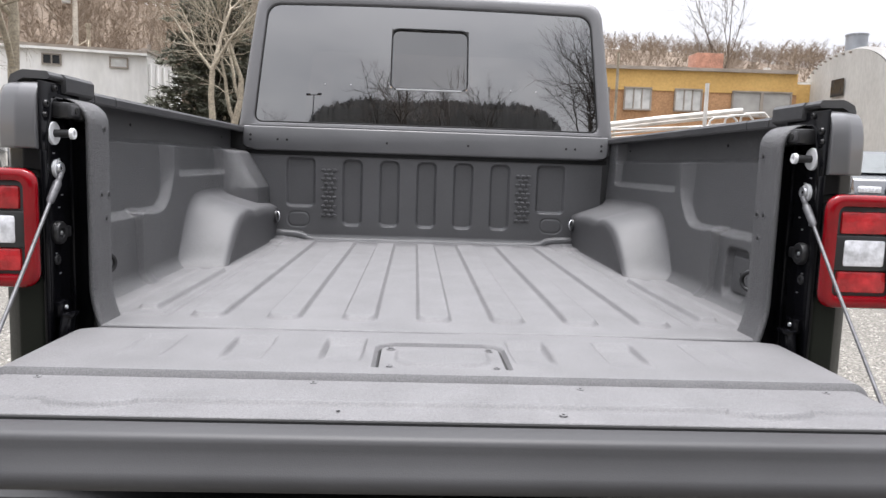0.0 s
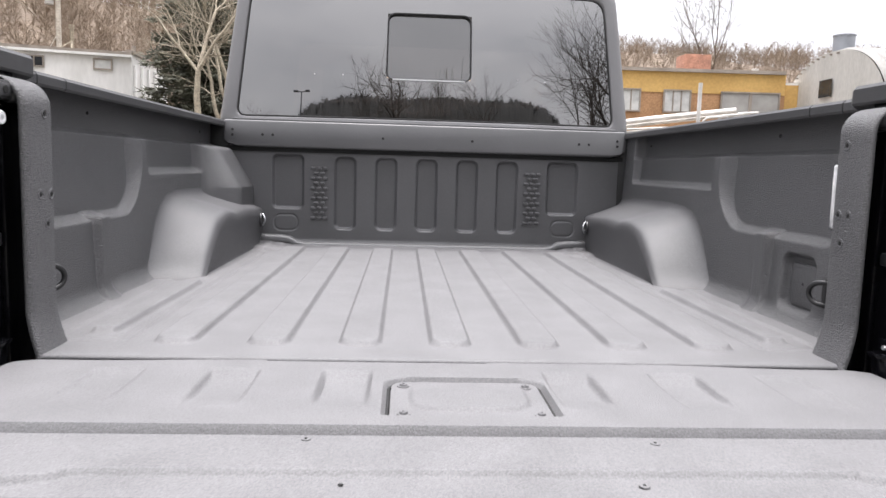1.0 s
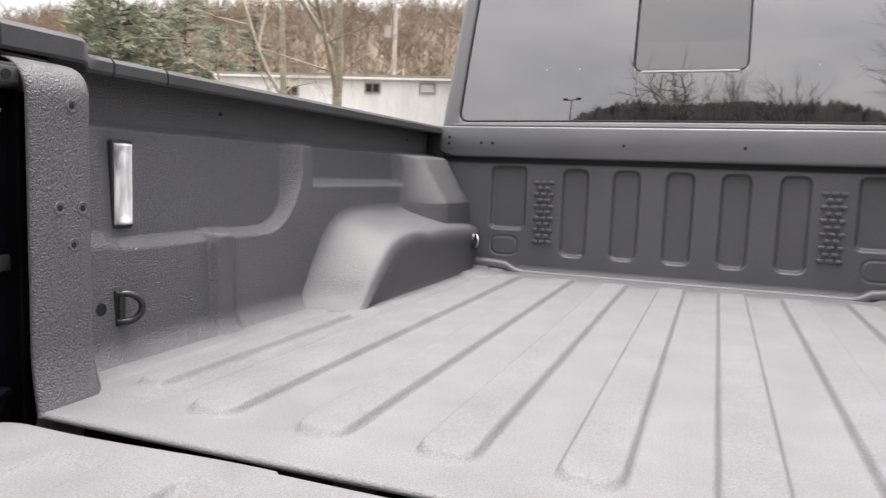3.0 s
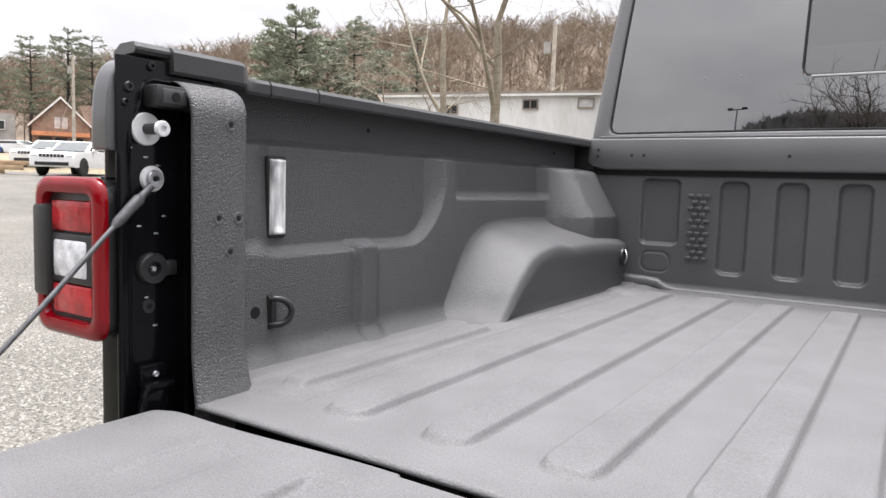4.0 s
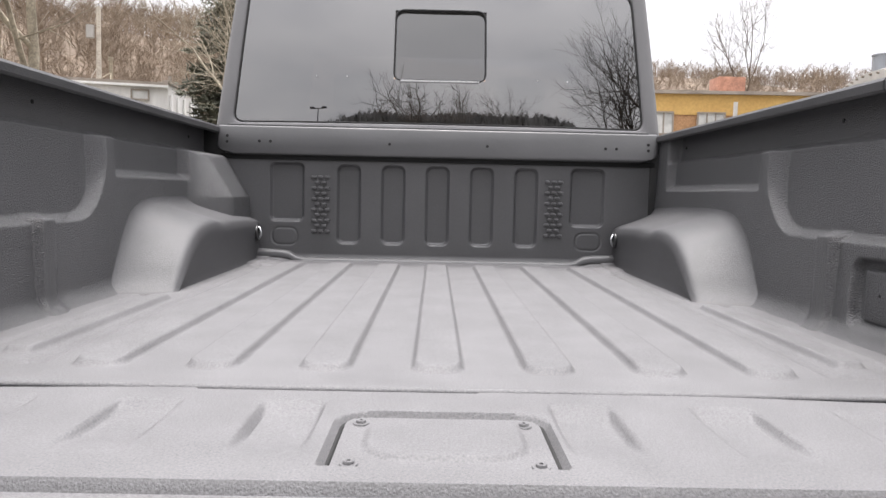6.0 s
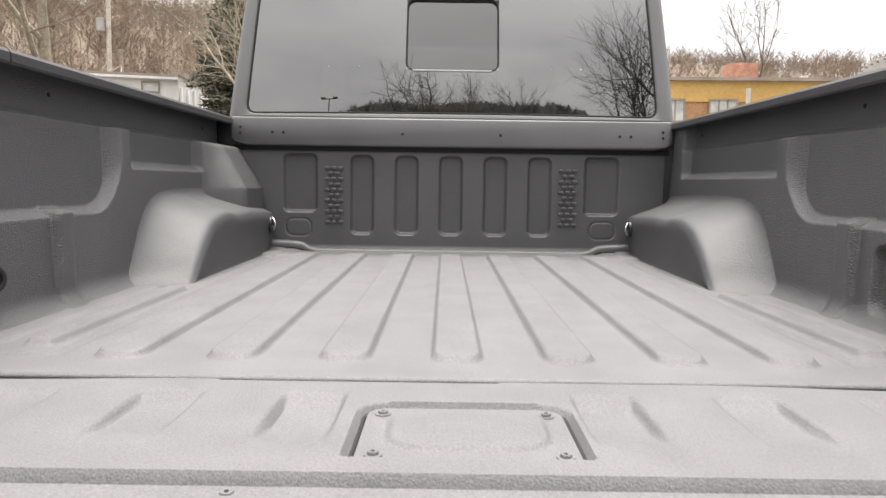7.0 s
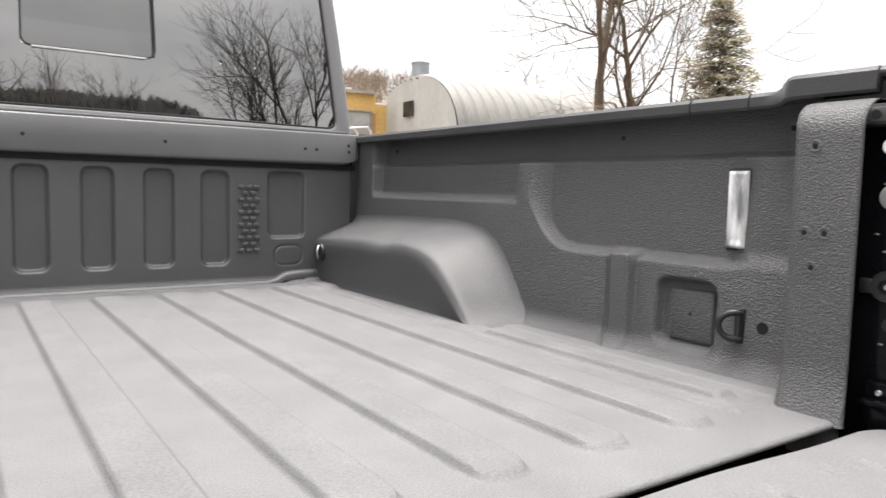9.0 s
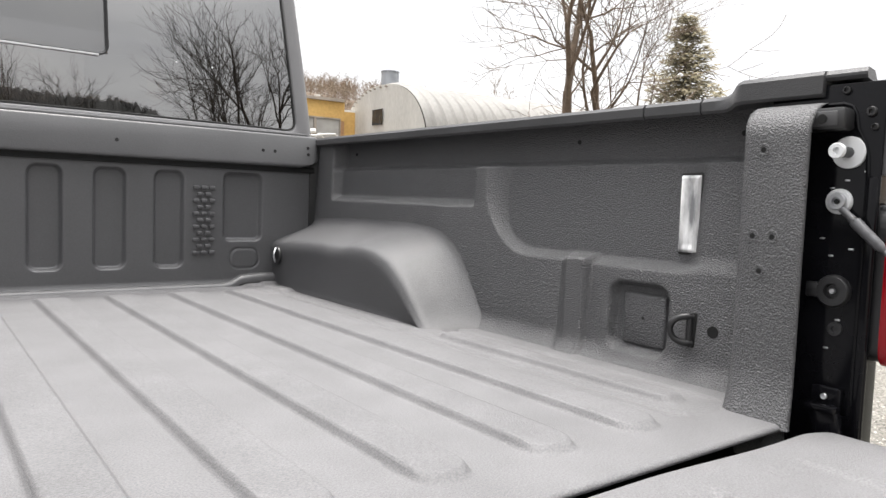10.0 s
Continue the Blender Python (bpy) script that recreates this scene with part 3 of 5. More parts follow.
    tube("jamb_bead", [(s * 0.688, y, z) for y, z in ((0.010, 1.312), (-0.020, 1.312), (-0.030, 1.308), (-0.035, 1.298), (-0.038, 1.280), (-0.047, 1.262), (-0.052, 1.245), (-0.054, 1.215), (-0.054, 0.93))], 0.0030, BLACK_PAINT, truck, 8)
    for yy, zz, rr in ((-0.053, 1.300, 0.0065), (-0.058, 1.281, 0.0045), (-0.022, 1.329, 0.0055)):
        disc("plug", (s * 0.6885, yy, zz), (-s, 0, 0), rr, 0.005, BLACK_PLASTIC, truck, 14, "", 0.3, 0.003)
    # striker
    st = disc("striker", (s * 0.688, -0.030, 1.250), (-s, 0, 0), 0.0205, 0.004, WASHER, truck, 28, "pale striker washer")
    tube("striker_pin", [(s * 0.685, -0.030, 1.250), (s * 0.655, -0.030, 1.250)], 0.0070, BLACK_PLASTIC, st, 16)
    disc("striker_head", (s * 0.656, -0.030, 1.250), (-s, 0, 0), 0.0098, 0.006, WASHER, st, 24, "pale pin head", 0.2, 0.0045)
    # bump stop and lesser bolts
    bs = disc("bump_stop", (s * 0.689, -0.024, 1.073), (-s, 0, 0), 0.021, 0.011, BLACK_PLASTIC, truck, 26, "round black bump stop", 0.3, 0.010)
    disc("bump_bolt", (s * 0.684, -0.024, 1.073), (-s, 0, 0), 0.0038, 0.005, ZINC, bs, 12)
    box("bump_tab", (s * 0.678, s * 0.688), (-0.008, 0.010), (1.063, 1.083), BLACK_PLASTIC, bs, 0.003)
    disc("jamb_bolt", (s * 0.689, -0.028, 1.024), (-s, 0, 0), 0.0095, 0.004, BLACK_PLASTIC, truck, 16, "", 0.3, 0.004)
    clip = box("hinge_clip", (s * 0.676, s * 0.689), (-0.046, -0.008), (0.922, 0.950), BLACK_PAINT, truck, 0.003, "black folded hinge clip")
    disc("clip_bolt", (s * 0.676, -0.026, 0.937), (-s, 0, 0), 0.0040, 0.003, ZINC, clip, 16, "small zinc bolt", 0.3, 0.003)
    prism("clip_strap", [(-0.046, 0.926), (-0.010, 0.928), (-0.026, 0.86), (-0.060, 0.86)], "x", s * 0.662, s * 0.678, BLACK_PAINT, clip, 0.003)
    box("clip_fold", (s * 0.658, s * 0.680), (-0.047, -0.008), (0.919, 0.929), BLACK_PAINT, clip, 0.003)
    for yy, zz in ((-0.030, 1.215), (-0.004, 1.140), (-0.052, 1.226), (-0.046, 1.243), (-0.012, 1.205), (-0.040, 1.128), (-0.016, 1.118), (-0.030, 1.036), (-0.018, 0.998)):
        box("paint_fleck", (s * 0.6868, s * 0.6885), (yy - 0.003, yy + 0.003), (zz - 0.0012, zz + 0.0012), ZINC, truck, 0.0004)
    # check cable from its bolt to the tailgate's edge
    e0, e1 = Vector((s * 0.676, -0.022, 1.187)), Vector((s * 0.645, -0.355, 0.884))
    cb = disc("cable_bolt", (s * 0.688, -0.022, 1.188), (-s, 0, 0), 0.0165, 0.005, WASHER, truck, 26, "pale flanged cable bolt", 0.4)
    disc("bolt_head", (s * 0.683, -0.022, 1.188), (-s, 0, 0), 0.0115, 0.006, ZINC, cb, 20, "", 0.3, 0.0055)
    disc("bolt_socket", (s * 0.6795, -0.022, 1.188), (-s, 0, 0), 0.0035, 0.0012, HOLE_SHADE, cb, 8)
    d = (e1 - e0).normalized()
    tube("cable_boot", [e0 + d * 0.013, e0 + d * 0.024, e0 + d * 0.034, e0 + d * 0.036, e0 + d * 0.078, e0 + d * 0.086], [0.0050, 0.0046, 0.0055, 0.0074, 0.0066, 0.0034], CABLE_STEEL, cb, 12, "grey crimped cable end")
    tube("check_cable", [e0 + d * 0.07, (e0 + e1) / 2 + Vector((0, 0, -0.003)), e1], 0.0031, CABLE_STEEL, truck, 10, "grey coated tailgate check cable")


for s in (-1, 1):
    jamb(s)


def tail_lamp(s):
    x0, x1, z0, z1 = 0.692, 0.846, 0.982, 1.188
    housing = prism("tail_lamp", [(s * x, z) for x, z in rounded_outline([(x0 + 0.004, z0 + 0.004), (x1 - 0.004, z0 + 0.004), (x1 - 0.004, z1 - 0.004), (x0 + 0.004, z1 - 0.004)], 0.028, 6)],
                    "y", -0.079, -0.010, BLACK_PLASTIC, truck, 0.002, "square red tail lamp in a black housing")
    outer = rounded_outline([(x0, z0), (x1, z0), (x1, z1), (x0, z1)], 0.030, 8)
    inner = rounded_outline([(x0 + 0.024, z0 + 0.024), (x1 - 0.022, z0 + 0.024), (x1 - 0.022, z1 - 0.024), (x0 + 0.024, z1 - 0.024)], 0.014, 8)
    verts, faces = [], []
    k = len(outer)
    rings = [(outer, 0.0, -0.078), (outer, 0.0, -0.083), (outer, 0.15, -0.0885), (outer, 0.5, -0.0905), (outer, 0.85, -0.088), (outer, 1.0, -0.074)]
    for ring, t, y in rings:
        verts += [(s * (o[0] * (1 - t) + i[0] * t), y, o[1] * (1 - t) + i[1] * t) for o, i in zip(outer, inner)]
    for r in range(len(rings) - 1):
        for i in range(k):
            faces.append((r * k + i, r * k + (i + 1) % k, (r + 1) * k + (i + 1) % k, (r + 1) * k + i))
    mesh("red_surround", verts, faces, RED_LENS, housing, "glossy red lamp surround", 50)
    box("red_lens", (s * 0.722, s * 0.815), (-0.0840, -0.070), (1.117, 1.158), RED_INNER, housing, 0.005, "ribbed red lens")
    box("red_lens", (s * 0.722, s * 0.815), (-0.0840, -0.070), (1.010, 1.050), RED_INNER, housing, 0.005, "ribbed red lens")
    box("reverse_surround", (s * 0.712, s * 0.826), (-0.0850, -0.070), (1.050, 1.116), BLACK_PLASTIC, housing, 0.005)
    box("reverse_lens", (s * 0.728, s * 0.806), (-0.0875, -0.072), (1.058, 1.108), WHITE_LENS, housing, 0.006, "clear reverse lamp lens")
    box("outer_block", (s * 0.812, s * 0.8475), (-0.0920, -0.040), (1.030, 1.152), BLACK_PLASTIC, housing, 0.006, "black lamp side block")


for s in (-1, 1):
    tail_lamp(s)


# ---- tailgate, lying open ----
def tailgate():
    xs = np.concatenate([-0.662 + 0.03 * (1 - np.cos(np.linspace(0, math.pi / 2, 8))), np.arange(-0.628, 0.6281, 0.003), 0.662 - 0.03 * (1 - np.cos(np.linspace(math.pi / 2, 0, 8)))])
    ys = np.concatenate([[-0.4425, -0.4425, -0.4415, -0.440], np.arange(-0.438, -0.0241, 0.003), [-0.0225, -0.0205, -0.0195, -0.0190, -0.0190]])
    X, Y = np.meshgrid(xs, ys)
    Z = np.full_like(X, 0.9045)
    for k in range(-3, 4):
        if k == 0:
            continue
        c = k * 0.158
        d = rrect(X, Y, c - 0.033, c + 0.033, -0.30, -0.060, 0.010)
        Z -= (0.0, 0.0110, 0.0098, 0.0045)[abs(k)] * soft(d, 0.0085) * ease((Y + 0.245) / 0.09) * ease((-0.062 - Y) / 0.045)
    d = rrect(X, Y, -0.1020, 0.1130, -0.40, -0.1085, 0.032)
    Z -= 0.0110 * soft(d, 0.008) * ramp(-0.2575 - Y, 0.004)
    Z -= 0.0105 * ramp(rrect(X, Y, -0.75, 0.75, -0.75, -0.2975, 0.02), 0.0045)
    bow = np.clip(1 - ((np.abs(X + 0.008) - 0.462) / 0.062) ** 2, 0, 1) ** 0.5
    Z -= 0.0066 * soft(Y + 0.392 + 0.024 * bow, 0.009)
    Z += 0.0018 * soft(np.hypot((np.abs(X + 0.008) - 0.462) / 0.062, (Y + 0.375) / 0.040) - 1, 0.20)
    e = np.clip((np.abs(X) - 0.632) / 0.03, 0, 1)
    Z -= 0.03 * (1 - np.sqrt(1 - e ** 2 * 0.999))
    f = np.clip((Y + 0.029) / 0.010, 0, 1)
    notch = ((X > -0.28) & (X < 0.05)) * 0.005 + 0.014 * ease((np.abs(X) - 0.30) / 0.25) + 0.02 * ease((np.abs(X) - 0.60) / 0.06)
    Z -= (0.010) * (1 - np.sqrt(1 - f ** 2 * 0.999))
    Y = Y - notch * ease((Y + 0.10) / 0.07)
    Z[-1, :] -= 0.008
    Y[-1, :] -= 0.030
    Z[0, :] -= 0.006
    Y[0, :] += 0.024
    Z[1, :] -= 0.003
    Z[2, :] -= 0.001
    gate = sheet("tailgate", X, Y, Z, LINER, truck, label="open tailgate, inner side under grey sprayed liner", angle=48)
    box("tailgate_core", (-0.655, 0.655), (-0.500, -0.050), (0.822, 0.872), GREEN_PAINT, gate, 0.008, "dark painted tailgate shell")
    for s in (-1, 1):
        box("tailgate_side", (s * 0.640, s * 0.6615), (-0.437, -0.062), (0.830, 0.8765), LINER, gate, 0.006)
    cov = rounded_outline([(-0.0945, -0.2555), (0.1055, -0.2555), (0.1055, -0.1155), (-0.0945, -0.1155)], (0.003, 0.003, 0.024, 0.024), 8)
    cover = prism("handle_cover", cov, "z", 0.890, 0.9000, LINER, gate, 0.0015, "flat cover plate with four screws")
    run = [(-0.0985, -0.2555), (-0.0985, -0.137)] + [(-0.0715 - 0.027 * math.cos(t), -0.137 + 0.027 * math.sin(t)) for t in np.linspace(0.1, math.pi / 2, 9)]
    run += [(0.0825 + 0.027 * math.sin(t), -0.137 + 0.027 * math.cos(t)) for t in np.linspace(0, math.pi / 2 - 0.1, 9)] + [(0.1095, -0.137), (0.1095, -0.2555)]
    # Dark tube in the groove stands in for the shade of a narrow joint.
    verts, faces = tube_data([(x, y, 0.8945) for x, y in run], 0.0028, 6)
    mesh("cover_gap_shade", verts, faces, RUBBER, cover, "dark strip for the shade in the joint round the cover", 60)
    xs2, ys2 = np.linspace(-0.088, 0.100, 70), np.linspace(-0.2520, -0.120, 50)
    XX, YY = np.meshgrid(xs2, ys2)
    ZZ = 0.9002 + 0.0050 * soft(rrect(XX, YY, -0.069, 0.083, -0.234, -0.060, 0.036), 0.009) * ease((-0.118 - YY) / 0.06)
    sheet("cover_boss", XX, YY, ZZ, LINER, cover)
    for x, y in ((-0.0785, -0.1365), (0.0885, -0.138), (-0.078, -0.2475), (0.0905, -0.2480)):
        disc("screw", (x, y, 0.900), (0, 0, 1), 0.0085, 0.0018, LINER, cover, 16, "coated screw", 0.5)
        disc("screw_head", (x, y, 0.9016), (0, 0, 1), 0.0052, 0.0030, LINER, cover, 12, "", 0.3, 0.0022)
        disc("screw_recess", (x, y, 0.9027), (0, 0, 1), 0.0018, 0.0006, HOLE_SHADE, cover, 8)
    for x, y, z in ((-0.186, -0.312, 0.8940), (0.207, -0.318, 0.8940), (0.162, -0.415, 0.8885), (-0.583, -0.309, 0.8940), (0.583, -0.312, 0.8940)):
        disc("screw", (x, y, z), (0, 0, 1), 0.0058, 0.0012, LINER, gate, 16, "coated screw", 0.5)
        disc("screw_recess", (x, y, z + 0.0012), (0, 0, 1), 0.0019, 0.0005, HOLE_SHADE, gate, 8)
    disc("drain_hole", (-0.139, -0.414, 0.8885), (0, 0, 1), 0.0028, 0.0006, HOLE_SHADE, gate, 10)
    prof = [(-0.451, 0.852), (-0.451, 0.8865), (-0.4522, 0.8888), (-0.4545, 0.8896), (-0.470, 0.8900), (-0.488, 0.8896), (-0.4935, 0.8880), (-0.4970, 0.8845), (-0.4985, 0.880), (-0.500, 0.872), (-0.502, 0.864), (-0.506, 0.855), (-0.509, 0.8475), (-0.513, 0.841), (-0.516, 0.834), (-0.517, 0.824), (-0.514, 0.814), (-0.506, 0.808), (-0.48, 0.806)]
    xs3 = np.concatenate([[-0.662, -0.659, -0.652], np.linspace(-0.64, 0.64, 30), [0.652, 0.659, 0.662]])
    A = np.array(prof)
    A[:, 1] = np.where(A[:, 1] < 0.86, 0.86 - (0.86 - A[:, 1]) * 0.80, A[:, 1] - 0.004 * np.clip((A[:, 1] - 0.86) / 0.02, 0, 1))
    shrink = np.where(np.abs(xs3) > 0.65, (np.abs(xs3) - 0.65) / 0.012, 0) ** 2 * 0.008
    XX = np.repeat(xs3[:, None], len(prof), 1)
    YY = np.repeat(A[None, :, 0], len(xs3), 0) + shrink[:, None]
    ZZ = np.repeat(A[None, :, 1], len(xs3), 0) - shrink[:, None] - 0.001
    sheet("tailgate_cap", XX, YY, ZZ, CAP_PLASTIC, gate, label="grained plastic cap along the tailgate edge", angle=60)
    # Black strip added along the panel edge as the seam's shade.
    box("seam_shade", (-0.650, 0.650), (-0.4505, -0.4430), (0.840, 0.8868), HOLE_SHADE, gate, 0.001, "black strip for the shade in the joint before the cap")
    # Added bar, coloured near-black to give the floor-to-tailgate gap its shade.
    box("hinge_gap_shade", (-0.60, 0.60), (-0.030, 0.004), (0.825, 0.848), HOLE_SHADE, truck, 0.008, "unseen bar, near-black for the shade in the hinge gap")
    box("rear_bumper", (-0.80, 0.80), (-0.20, 0.02), (0.50, 0.66), BLACK_PLASTIC, truck, 0.02, "black rear bumper")
    return gate


tailgate()


# ---- cab ----
def back_y(x, z):
    """The cab's rear surface, bowed outward both ways."""
    return 1.560 + x * x / 9.8 + 0.08 * (z - 1.35) + 0.087 * (z - 1.35) ** 2


def blend(a, b, t):
    return [(p[0] * (1 - t) + q[0] * t, p[1] * (1 - t) + q[1] * t) for p, q in zip(a, b)]


def cab():
    def quad(w0, z0, w1, z1, r0, r1, dx=0.0):
        base = [(-w0, z0), (w0, z0), (w1 + dx, z1), (-w1, z1)]
        pts, out = rounded_outline(base, (r0, r0, r1, r1), 12), []
        for i in range(4):
            seg = pts[i * 13:(i + 1) * 13]
            nxt = pts[(i + 1) * 13 % 52]
            out += seg + [tuple(Vector(seg[-1]).lerp(Vector(nxt), (k + 1) / 25)) for k in range(24)]
        return out

    shell_out = quad(0.772, 1.335, 0.700, 1.903, 0.012, 0.080, 0.006)
    hole = quad(0.700, 1.366, 0.654, 1.840, 0.034, 0.062)
    slot = quad(0.155, 1.514, 0.152, 1.752, 0.026, 0.034)
    c_out = [(x * 1.004, z) for x, z in shell_out]
    rings = []
    for t, dy in ((1.0, 0.014), (1.0, 0.003), (0.97, -0.002), (0.88, -0.004), (0.70, -0.005), (0.50, -0.005), (0.34, -0.003), (0.22, 0.003), (0.12, 0.011), (0.05, 0.022), (0.01, 0.038), (0.0, 0.06)):
        rings.append([(x, back_y(x, z) + dy, z) for x, z in blend(shell_out, hole, t)])
    for y in (1.75, 1.95, 2.3, 2.65, 3.0):
        rings.append([(x, y + 0.1 * (z - 1.35), z) for x, z in c_out])
    rings.append([(x * 0.97, 3.15, 1.335 + (z - 1.335) * 0.96) for x, z in c_out])
    shell = mesh("cab_shell", *ring_strip(rings), TOP_PLASTIC, truck, "grey grained hard top of the cab", 60)

    seal = quad(0.694, 1.372, 0.648, 1.834, 0.030, 0.058)
    mesh("window_seal", *ring_strip([[(x, back_y(x, z) + dy, z) for x, z in blend(hole, seal, t)] for t, dy in ((-0.2, 0.006), (0.0, -0.003), (0.6, -0.003), (1.0, 0.004))]), RUBBER, truck, "black rubber window seal", 60)
    # main pane: an inner and an outer skin with an opening for the slider
    us = np.concatenate([np.linspace(-0.700, -0.1535, 30), np.linspace(-0.1535, 0.1535, 17)[1:-1], np.linspace(0.1535, 0.700, 30)])
    ws = np.concatenate([np.linspace(1.366, 1.516, 10), np.linspace(1.516, 1.750, 13)[1:-1], np.linspace(1.750, 1.840, 7)])
    U, W = np.meshgrid(us, ws)
    XX = U * (1 - 0.066 * np.clip((np.abs(U) - 0.16) / 0.54, 0, 1) * (W - 1.366) / 0.474)
    v, f = [], []
    for k, dy in enumerate((0.001, 0.005)):
        gv, gf = grid_data(XX, back_y(XX, W) + dy, W, k == 1)
        keep = [tuple(int(i) + k * U.size for i in q) for q in gf if not (np.all(np.abs(U.ravel()[list(q)]) < 0.1536) and np.all((W.ravel()[list(q)] > 1.5159) & (W.ravel()[list(q)] < 1.7501)))]
        v += list(gv)
        f += keep
    glass = mesh("rear_window", v, f, PRIVACY_GLASS, truck, "dark tinted bowed rear window", 180)
    lip = [[(x, back_y(x, z) + dy, z) for x, z in blend(slot, quad(0.148, 1.521, 0.145, 1.745, 0.022, 0.030), t)] for t, dy in ((-0.25, 0.003), (-0.25, -0.003), (0.15, -0.003), (0.35, 0.001), (0.6, 0.016), (1.1, 0.018))]
    mesh("slider_frame", *ring_strip(lip), BLACK_PLASTIC, glass, "thin black slider frame", 50)
    o = quad(0.152, 1.517, 0.149, 1.749, 0.022, 0.030)
    k = len(o)
    v = [(x, back_y(0, z) + 0.016, z) for x, z in o] + [(x, back_y(0, z) + 0.019, z) for x, z in o]
    f = [tuple(range(k)), tuple(range(2 * k - 1, k - 1, -1))] + [(i, k + i, k + (i + 1) % k, (i + 1) % k) for i in range(k)]
    mend(mesh("sliding_pane", v, f, PALE_GLASS, truck, "lighter sliding window pane", 30))
    box("slider_sill", (-0.132, 0.132), (back_y(0, 1.515) - 0.0045, back_y(0, 1.515) + 0.004), (1.5085, 1.5135), PALE_TRIM, glass, 0.001, "pale lower edge of the slider")
    for x in (-0.415, -0.312, 0.330, 0.432):
        disc("glass_clip", (x, back_y(x, 1.523) - 0.0005, 1.523), (0, -1, 0), 0.0022, 0.0012, PALE_TRIM, glass, 8)
    # cabin inside, dark, open to the windscreen
    box("cab_floor", (-0.74, 0.74), (1.62, 3.2), (0.75, 0.80), CABIN, truck, 0.01)
    for s in (-1, 1):
        box("front_seat", (s * 0.14, s * 0.62), (2.45, 2.58), (0.80, 1.50), CABIN, truck, 0.05, "dark front seat back", 4)
        box("head_restraint", (s * 0.27, s * 0.49), (2.48, 2.56), (1.52, 1.68), CABIN, truck, 0.03, "dark head restraint", 4)
    box("rear_bench", (-0.65, 0.65), (1.72, 1.86), (0.80, 1.40), CABIN, truck, 0.05, "dark rear bench back", 4)
    lower = rounded_outline([(-0.795, 0.50), (0.795, 0.50), (0.795, 1.20), (0.780, 1.338), (-0.780, 1.338), (-0.795, 1.20)], (0.05, 0.05, 0.2, 0.02, 0.02, 0.2), 6)
    prism("cab_rear_wall", lower, "y", 1.60, 1.65, GREEN_PAINT, truck, 0.006, "dark painted cab rear wall")
    for s in (-1, 1):
        box("cab_door", (s * 0.765, s * 0.80), (1.62, 3.2), (0.50, 1.30), GREEN_PAINT, truck, 0.01, "dark green cab side")
    box("dashboard", (-0.74, 0.74), (3.0, 3.25), (0.80, 1.28), CABIN, truck, 0.05, "dark dashboard", 3)
    box("engine_hood", (-0.66, 0.66), (3.25, 4.5), (0.75, 1.24), GREEN_PAINT, truck, 0.06, "dark green bonnet", 4)
    for s in (-1, 1):
        for y in (0.98, 4.0):
            wh = disc("wheel", (s * 0.60, y, 0.40), (s, 0, 0), 0.40, 0.24, RUBBER, truck, 40, "black tyre", 0.2, 0.22)
            disc("rim", (s * 0.70, y, 0.40), (s, 0, 0), 0.21, 0.08, BLACK_PAINT, wh, 24, "black wheel rim", 0.2, 0.10)
    box("chassis", (-0.45, 0.45), (-0.1, 4.4), (0.46, 0.62), RUBBER, truck, 0.02)
    return shell


cab()


# ---- ground ----
GRAVEL = material("grey_gravel", (0.165, 0.156, 0.138), 0.9, second=(0.115, 0.108, 0.094), vary_scale=0.6, fine=0.75, fine_scale=46, bump=0.02, bump_scale=45)


def ground_height(x, y):
    r = np.hypot(x, y)
    return 0.038 * np.maximum(0, r - 9)


def ground():
    rad = np.concatenate([np.linspace(0, 30, 40), np.geomspace(31, 1500, 40)])
    ang = np.linspace(0, 2 * math.pi, 97)
    R, A = np.meshgrid(rad, ang, indexing="ij")
    X, Y = R * np.cos(A), R * np.sin(A)
    return tagged(sheet("ground", X, Y, np.minimum(ground_height(X, Y), 6), GRAVEL), "pale grey crushed gravel lot", "ground", kind="structure")


ground()


def loose_gravel():
    """Loose stones all round the truck, thickest by its sides, one joined sheet of them."""
    rng = np.random.RandomState(4)
    base = np.array([(1, 0, 0), (-1, 0, 0), (0, 1, 0), (0, -1, 0), (0, 0, 1), (0, 0, -1)], float)
    tri = [(0, 2, 4), (2, 1, 4), (1, 3, 4), (3, 0, 4)]
    vs, fs, n = [], [], 0
    for side, count, start, stop, near in ((-1, 26000, 38, 92, 1.6), (1, 15000, 38, 92, 1.6), (1, 24000, 88, 272, 0.7), (1, 7000, -45, 45, 3.0)):
        for _ in range(count):
            far = near + 8.0 * rng.rand() ** 1.3 + abs(rng.normal(0, 0.8))
            a = math.radians(rng.uniform(start, stop) + rng.normal(0, 5))
            x, y = side * far * math.sin(a), far * math.cos(a) - 0.5
            if abs(x) < 0.85 and y > -0.55:
                continue
            r = 0.007 + 0.015 * rng.rand() ** 2
            q = base * (r * rng.uniform(0.7, 1.4, 3)) * np.array([1, 1, 0.75])
            a = rng.uniform(0, 6.28)
            m = np.array([[math.cos(a), -math.sin(a), 0], [math.sin(a), math.cos(a), 0], [0, 0, 1]])
            vs.append(q @ m.T + np.array([x, y, 0.001]))
            fs.extend([(i + n, j + n, k + n) for i, j, k in tri])
            n += 6
    ob = mesh("loose_gravel", np.concatenate(vs), fs, STONE, angle=30)
    return tagged(ob, "loose pale grey gravel stones on the lot", "gravel", kind="stuff")


STONE = material("gravel_stone", (0.36, 0.345, 0.31), 0.85, second=(0.10, 0.096, 0.086), vary_scale=60, fine=0.2, fine_scale=120)
loose_gravel()


